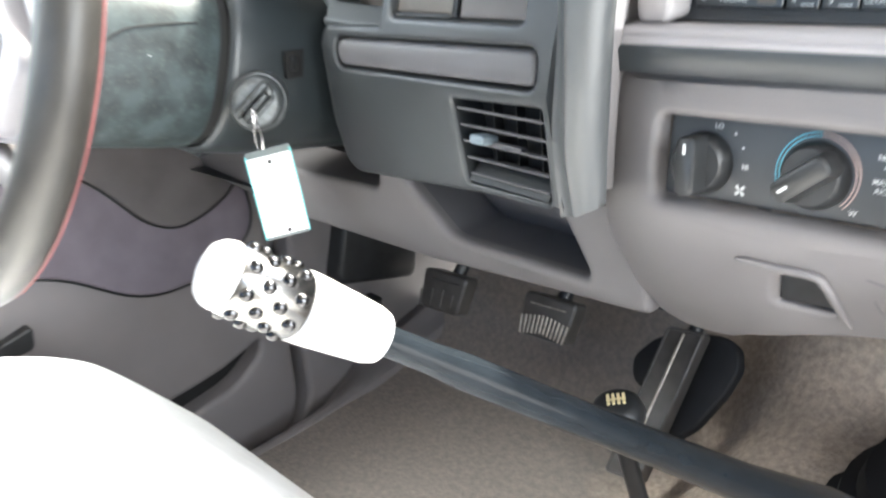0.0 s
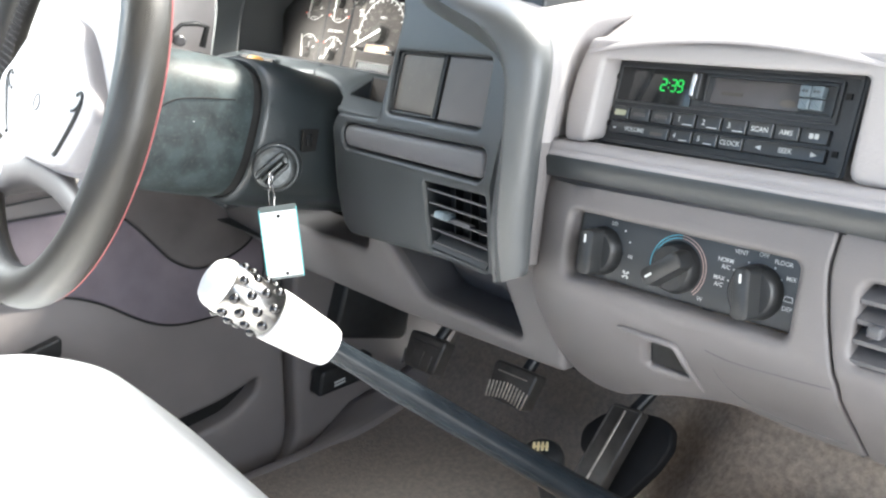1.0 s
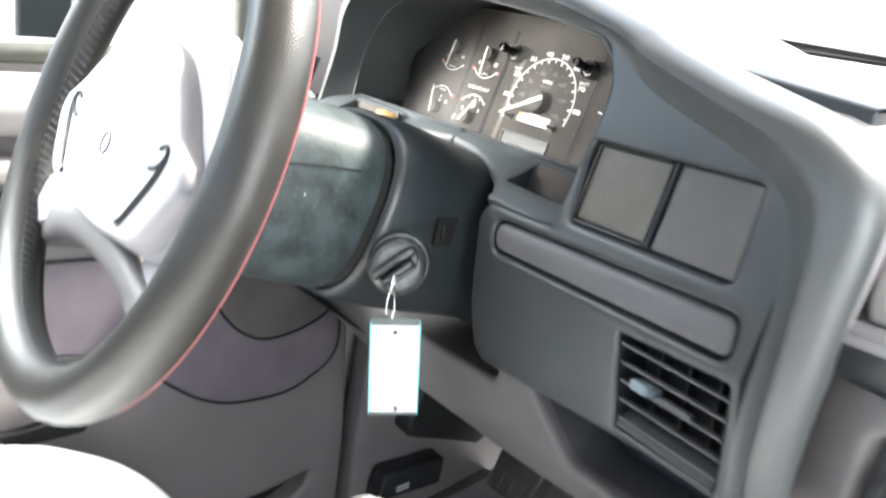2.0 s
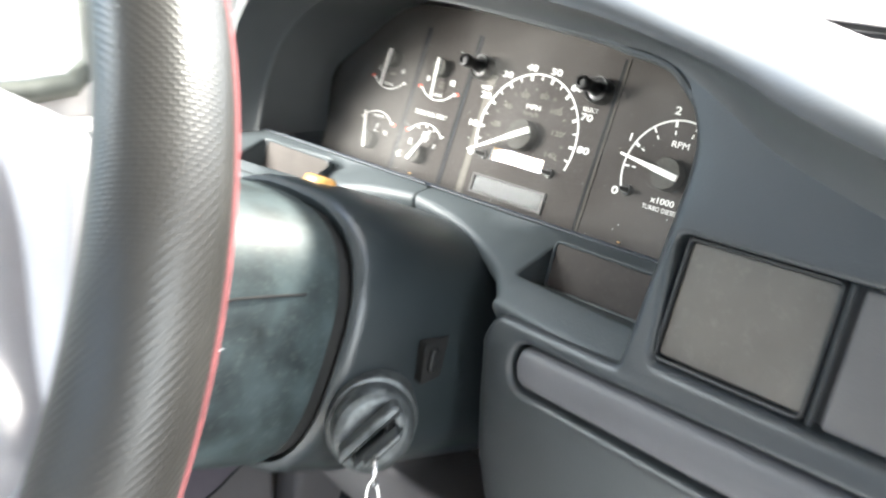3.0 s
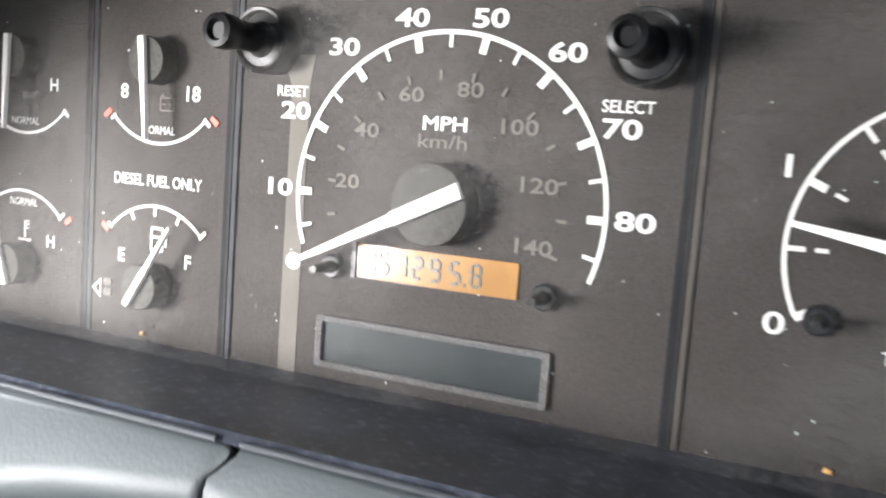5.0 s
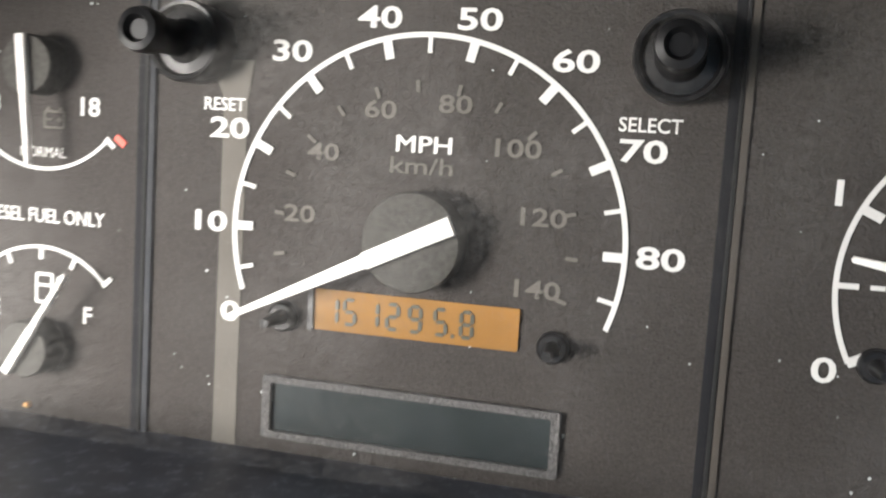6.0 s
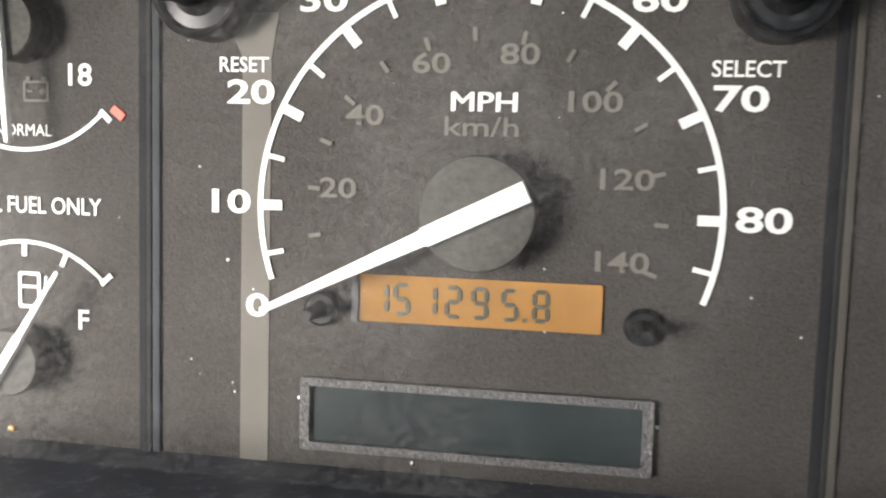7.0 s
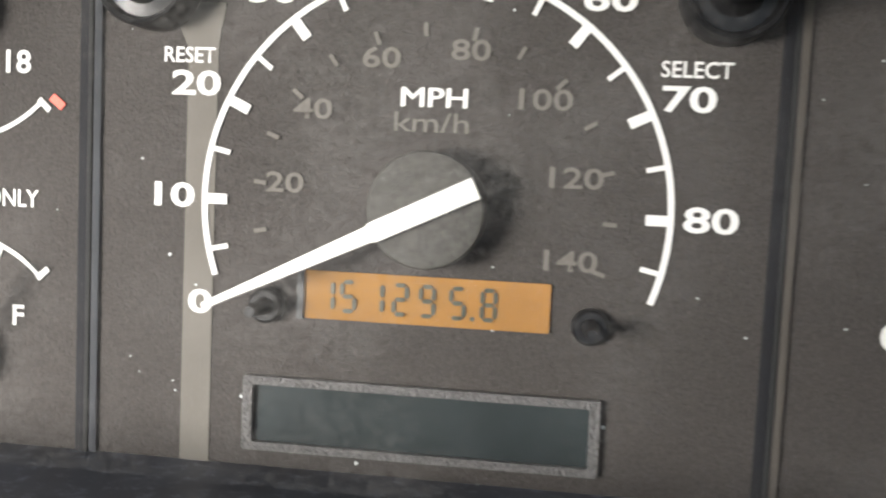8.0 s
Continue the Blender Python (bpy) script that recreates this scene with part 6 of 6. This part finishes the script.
    part("grip_ear", Mesh().slab(round_poly([(-0.0030, 0.0130), (0.0038, 0.0122), (0.0040, 0.0168), (-0.0026, 0.0190)], 0.002), LG, 0.014, 0.0285, 0.0015), LOCKMETAL, lk)
    part("key_slot", Mesh().slab(rrect(0.0060, 0.0300, 0.002), LG.at(0.0005, -0.001, 0.0200), 0.0, 0.0008), VOID, lk)
    # key with ring and tag
    k = thing("ignition_key", L.p(0, 0, 0.04), "key in the ignition with ring and white plastic tag", "key")
    part("key_blade", Mesh().slab(rrect(0.0026, 0.0200, 0.001), LG.at(0.0008, -0.003, 0.0206), 0, 0.016, 0.0006), LOCKMETAL, k)
    bow = LG.at(0, 0.003, 0.036)
    part("key_bow", Mesh().slab(rrect(0.0030, 0.0220, 0.0014), bow, -0.002, 0.009, 0.001), LOCKMETAL, k)
    hole = bow.p(0, -0.0045, 0.007)
    ring = [hole + Vector((0.0075 * math.cos(t) * 0.75, -0.0075 * math.cos(t) * 0.65, -0.0066 + 0.0075 * math.sin(t))) for t in (2 * math.pi * i / 24 for i in range(24))]
    part("key_ring", Mesh().tube(ring, 0.0010, 8, closed=True), CHROME, k)
    low = hole + Vector((0, 0, -0.0142))
    link = [low + Vector((0.0035 * math.cos(t), 0.001 * math.cos(t), -0.0100 + 0.0120 * math.sin(t))) for t in (2 * math.pi * i / 18 for i in range(18))]
    part("tag_link", Mesh().tube(link, 0.0008, 6, closed=True), CHROME, k)
    T = Frame(low + Vector((0.004, 0.003, -0.020)), (0.54, 0.83, 0.10), (-0.14, 0.0, 0.985))
    part("tag_sleeve", Mesh().slab(rrect(0.0365, 0.0740, 0.002), T.at(0, -0.0350), -0.0012, 0.0012, 0.0005), CLEAR, k, "clear plastic tag sleeve")
    part("tag_card", Mesh().slab(rrect(0.0355, 0.0655, 0.001), T.at(0, -0.0365), -0.0008, 0.0017, 0.0003), TAG, k, "white card")
    for u in (-0.0180, 0.0180):
        part("tag_edge", Mesh().slab(rrect(0.0012, 0.070, 0.0005), T.at(u, -0.0360), -0.0022, 0.0020, 0.0003), TAGEDGE, k)
    for v in (-0.0085, -0.0665):
        part("tag_hole", Mesh().lathe([(0.0019, 0.0014), (0.0019, 0.0021)], T.at(0.0 if v > -0.03 else 0.002, v), 12), VOID, k)


wheel()
column()


# ---- floor levers ----
TIP, DIR = Vector((-0.1322, 0.1365, 0.5930)), Vector((0.093, 0.296, -0.252)).normalized()


def axis_frame(o, n):
    n = Vector(n).normalized()
    u = Vector((0, 0, 1)).cross(n).normalized()
    return Frame(o, u, n.cross(u), n)


def shifter():
    s = thing("gear_shifter", (0.02, 0.70, 0.12), "long black gear lever with white knob and studded steel collar", "gear lever")
    f = axis_frame(TIP, DIR)
    k = part("knob", Mesh().lathe([(0.0, -0.001), (0.008, 0.0), (0.0125, 0.0018), (0.0150, 0.005), (0.0160, 0.0085), (0.0158, 0.013)], f, 32), KNOBWHITE, s, "white knob end")
    ring = part("steel_collar", Mesh().lathe([(0.0158, 0.0105), (0.0166, 0.0118), (0.0168, 0.0455), (0.0160, 0.0468)], f, 40), STEEL, s, "studded steel collar")
    for row, h in enumerate((0.0160, 0.0242, 0.0325, 0.0408)):
        for i in range(8):
            a = 2 * math.pi * (i + 0.5 * (row % 2)) / 8
            o = f.p(0.0166 * math.cos(a), 0.0166 * math.sin(a), h)
            nn = f.u * math.cos(a) + f.v * math.sin(a)
            g = axis_frame(o, nn)
            part("stud", Mesh().lathe([(0.0034, -0.001), (0.0031, 0.0010), (0.0021, 0.0020), (0.0008, 0.0025)], g, 12), STUD, ring)
    part("grip_sleeve", Mesh().lathe([(0.0150, 0.046), (0.0172, 0.0475), (0.0170, 0.054), (0.0158, 0.072), (0.0146, 0.088), (0.0130, 0.0932), (0.008, 0.0945)], f, 32), KNOBWHITE, s, "white tapered grip")
    prof = [(0.0078, 0.092), (0.0082, 0.126), (0.0098, 0.15), (0.0105, 0.25), (0.0118, 0.33), (0.0140, 0.40), (0.0185, 0.46), (0.0215, 0.50), (0.0220, 0.60), (0.0225, 0.74)]
    part("lever", Mesh().lathe(prof, f, 28), LEVER, s, "black lever, thicker at its foot", sharp=80)
    bf = Frame((0.045, 0.715, 0.10), (1, 0, 0), (0, 1, 0), (0, 0, 1))
    prof = [(0.165, -0.10), (0.160, 0.010), (0.145, 0.016), (0.140, 0.040), (0.126, 0.046), (0.122, 0.070), (0.108, 0.078), (0.102, 0.096), (0.080, 0.104), (0.068, 0.116), (0.040, 0.122), (0.022, 0.124)]
    part("boot", Mesh().lathe(prof, bf, 32), RUBBER, s, "pleated black rubber boot")
    # transfer lever with its round knob
    t = thing("transfer_lever", (-0.18, 0.53, 0.10), "short black transfer lever with round black knob", "gear lever")
    kc = Vector((-0.180, 0.487, 0.306))
    up = Vector((0.0, -0.18, 1)).normalized()
    g = axis_frame(kc, up)
    part("knob", Mesh().lathe([(0.008, -0.026), (0.012, -0.022), (0.018, -0.014), (0.0222, -0.004), (0.0222, 0.003), (0.020, 0.009), (0.0145, 0.0138), (0.008, 0.0154), (0.0, 0.0158)], g, 28), BLACK, t)
    e = g.at(0, 0, 0.0146, 40)
    me = Mesh()
    for q in range(4):
        me.slab(rrect(0.0026, 0.0125, 0.001, 2, -0.0063 + 0.0042 * q, 0.0), e, 0.0, 0.0022)
    me.slab(rrect(0.016, 0.0020, 0.0006, 2, 0.0, 0.0), e, 0.0, 0.0018)
    part("shift_diagram", me, GOLD, t, "brass coloured shift pattern")
    part("stem", Mesh().tube([kc - up * 0.025, kc - up * 0.10 + Vector((0.004, 0.004, 0)), kc - up * 0.21 + Vector((0.01, 0.02, 0))], [0.008, 0.0085, 0.010], 12), BLACK, t)
    part("stem_boot", Mesh().lathe([(0.055, 0.0), (0.05, 0.012), (0.035, 0.02), (0.03, 0.032), (0.016, 0.04)], Frame(kc - up * 0.21 + Vector((0.01, 0.02, -0.02)), (1, 0, 0), (0, 1, 0), (0, 0, 1)), 24), RUBBER, t)


shifter()


# ---- pedals ----
def pedals():
    def pad(name, o, tilt, outline, label, ribs, ribmat):
        p = thing(name, o, label, "pedal")
        f = Frame(o, (1, 0.02, 0.05), (0, math.sin(radians(tilt)), math.cos(radians(tilt))))
        body = part("pedal_pad", Mesh().slab(outline, f, -0.014, 0.008, 0.004), PEDAL, p)
        for u, v, w, h, a in ribs:
            part("rib", Mesh().slab(rrect(w, h, min(w, h) * 0.4, 2), f.at(u, v, 0.008, a), -0.001, 0.0016, 0.0006), ribmat, body)
        part("pedal_arm", Mesh().tube([f.p(0.0, 0.01, -0.012), f.p(0.005, 0.07, -0.03), f.p(0.005, 0.24, -0.02)], [0.009, 0.009, 0.010], 10), BLACK, p)
        return p, f
    out = round_poly([(-0.040, -0.030), (0.040, -0.030), (0.046, 0.030), (-0.046, 0.030)], 0.010)
    ribs = [(-0.0345 + 0.0063 * k, -0.009 - 0.006 * abs(k - 5.5) / 5.5, 0.0026, 0.024, -1.2 * (k - 5.5)) for k in range(12)] + [(0.0, 0.014, 0.056, 0.002, 0)]
    pad("brake_pedal", (-0.458, 0.722, 0.199), 28, [(u * 0.9, v * 0.92) for u, v in out], "worn ribbed black brake pedal", ribs, RIBMETAL)
    small = [(u * 0.88, v * 0.9) for u, v in out]
    pad("clutch_pedal", (-0.609, 0.688, 0.205), 26, small, "worn black clutch pedal", ribs[::3], PEDAL)
    g = thing("gas_pedal", (-0.27, 0.72, 0.13), "long black ribbed gas pedal", "pedal")
    a, b2 = Vector((-0.287, 0.764, 0.221)), Vector((-0.300, 0.655, 0.075))
    v = (a - b2).normalized()
    f = Frame((a + b2) / 2, Vector((0.99, 0.05, 0.1)), v)
    ln = (a - b2).length
    body = part("pedal_pad", Mesh().slab(rrect(0.046, ln, 0.005), f, -0.012, 0.006, 0.002), PEDAL, g)
    part("pedal_rim", Mesh().tube([f.p(u, q, 0.006) for u, q in rrect(0.042, ln - 0.005, 0.004, 3)], 0.0018, 6, closed=True), PEDAL, body)
    part("centre_rib", Mesh().slab(rrect(0.0032, ln - 0.012, 0.001, 2), f, 0.004, 0.0080, 0.001), RIBMETAL, body)
    part("pedal_arm", Mesh().tube([f.p(0.0, ln * 0.45, -0.008), f.p(0.01, ln * 0.75, -0.02), f.p(0.01, ln * 1.4, -0.03)], 0.008, 10), BLACK, g)
    plate = round_poly([(-0.010, 0.094), (0.030, 0.096), (0.050, 0.086), (0.061, 0.062), (0.057, 0.030), (0.040, -0.015), (0.010, -0.050), (-0.012, -0.050)], 0.008)
    part("bracket", Mesh().slab(plate, f, -0.046, -0.030, 0.004), RUBBER, g, "black angular pedal bracket")
    part("hinge_plate", Mesh().slab(round_poly([(-0.012, 0.092), (-0.052, 0.080), (-0.072, 0.050), (-0.060, 0.022), (-0.012, 0.0)], 0.012), f, -0.050, -0.030, 0.004), RUBBER, g)
    # parking brake release on the kick panel
    r = thing("brake_release", (-0.80, 0.66, 0.10), "black brake release handle with small white print", "handle")
    f = Frame((-0.815, 0.668, 0.105), (0, 1, 0.12), (0, 0, 1), (1, 0, 0))
    h = part("handle", Mesh().slab(round_poly([(-0.055, -0.022), (0.055, -0.030), (0.060, 0.012), (-0.045, 0.020)], 0.008), f, -0.01, 0.016, 0.005), BLACK, r)
    bars("print", f.at(-0.012, -0.008, 0.016), 0.022, 0.0035, LEGEND, h, 2, 0.002)
    # brake mechanism, enlarged in black to stand in for shade on the kick panel
    part("mechanism_shade_cover", Mesh().slab(round_poly([(-0.085, -0.045), (0.070, -0.090), (0.090, 0.060), (0.060, 0.100), (-0.040, 0.090)], 0.02), Frame((-0.826, 0.735, 0.215), (0, 1, 0), (0, 0, 1), (1, 0, 0)), -0.012, 0.022, 0.008), BLACK, r, "black brake mechanism cover, enlarged to stand in for kick panel shade")


pedals()


# ---- seat ----
def seat():
    s = thing("bench_seat", (-0.15, -0.1, 0.0), "pale grey cloth bench seat cushion on a dark base", "seat")
    prof = [(-0.60, 0.10), (-0.60, 0.34), (-0.585, 0.372), (-0.54, 0.377), (-0.30, 0.379), (-0.02, 0.379), (0.06, 0.377), (0.11, 0.369), (0.15, 0.360), (0.178, 0.348), (0.21, 0.331), (0.24, 0.306), (0.289, 0.246), (0.33, 0.190), (0.345, 0.150), (0.347, 0.10)]
    pts = [Vector((p[0], p[1], 0)) for p in prof]
    pts = [pts[0]] + catmull(pts[1:-1], 4) + [pts[-1]]
    loops = []
    for x, q in ((-0.650, 0.80), (-0.649, 0.88), (-0.645, 0.94), (-0.637, 0.975), (-0.622, 0.993), (-0.60, 1.0), (-0.35, 1.0), (0.10, 1.0), (0.40, 1.0), (0.46, 0.985), (0.475, 0.94), (0.48, 0.88)):
        loops.append([(x, p.x - (1 - q) * 0.16 * (1 if p.x > 0 else 0), p.y - (1 - q) * 0.16 * (1 if p.y > 0.2 else 0)) for p in pts])
    part("cushion", Mesh().loops(loops, True, True, True), SEAT, s, "pale cloth cushion", sharp=80)
    part("base", Mesh().box((-0.60, -0.55, 0.0), (0.44, 0.28, 0.12)), RUBBER, s)


seat()
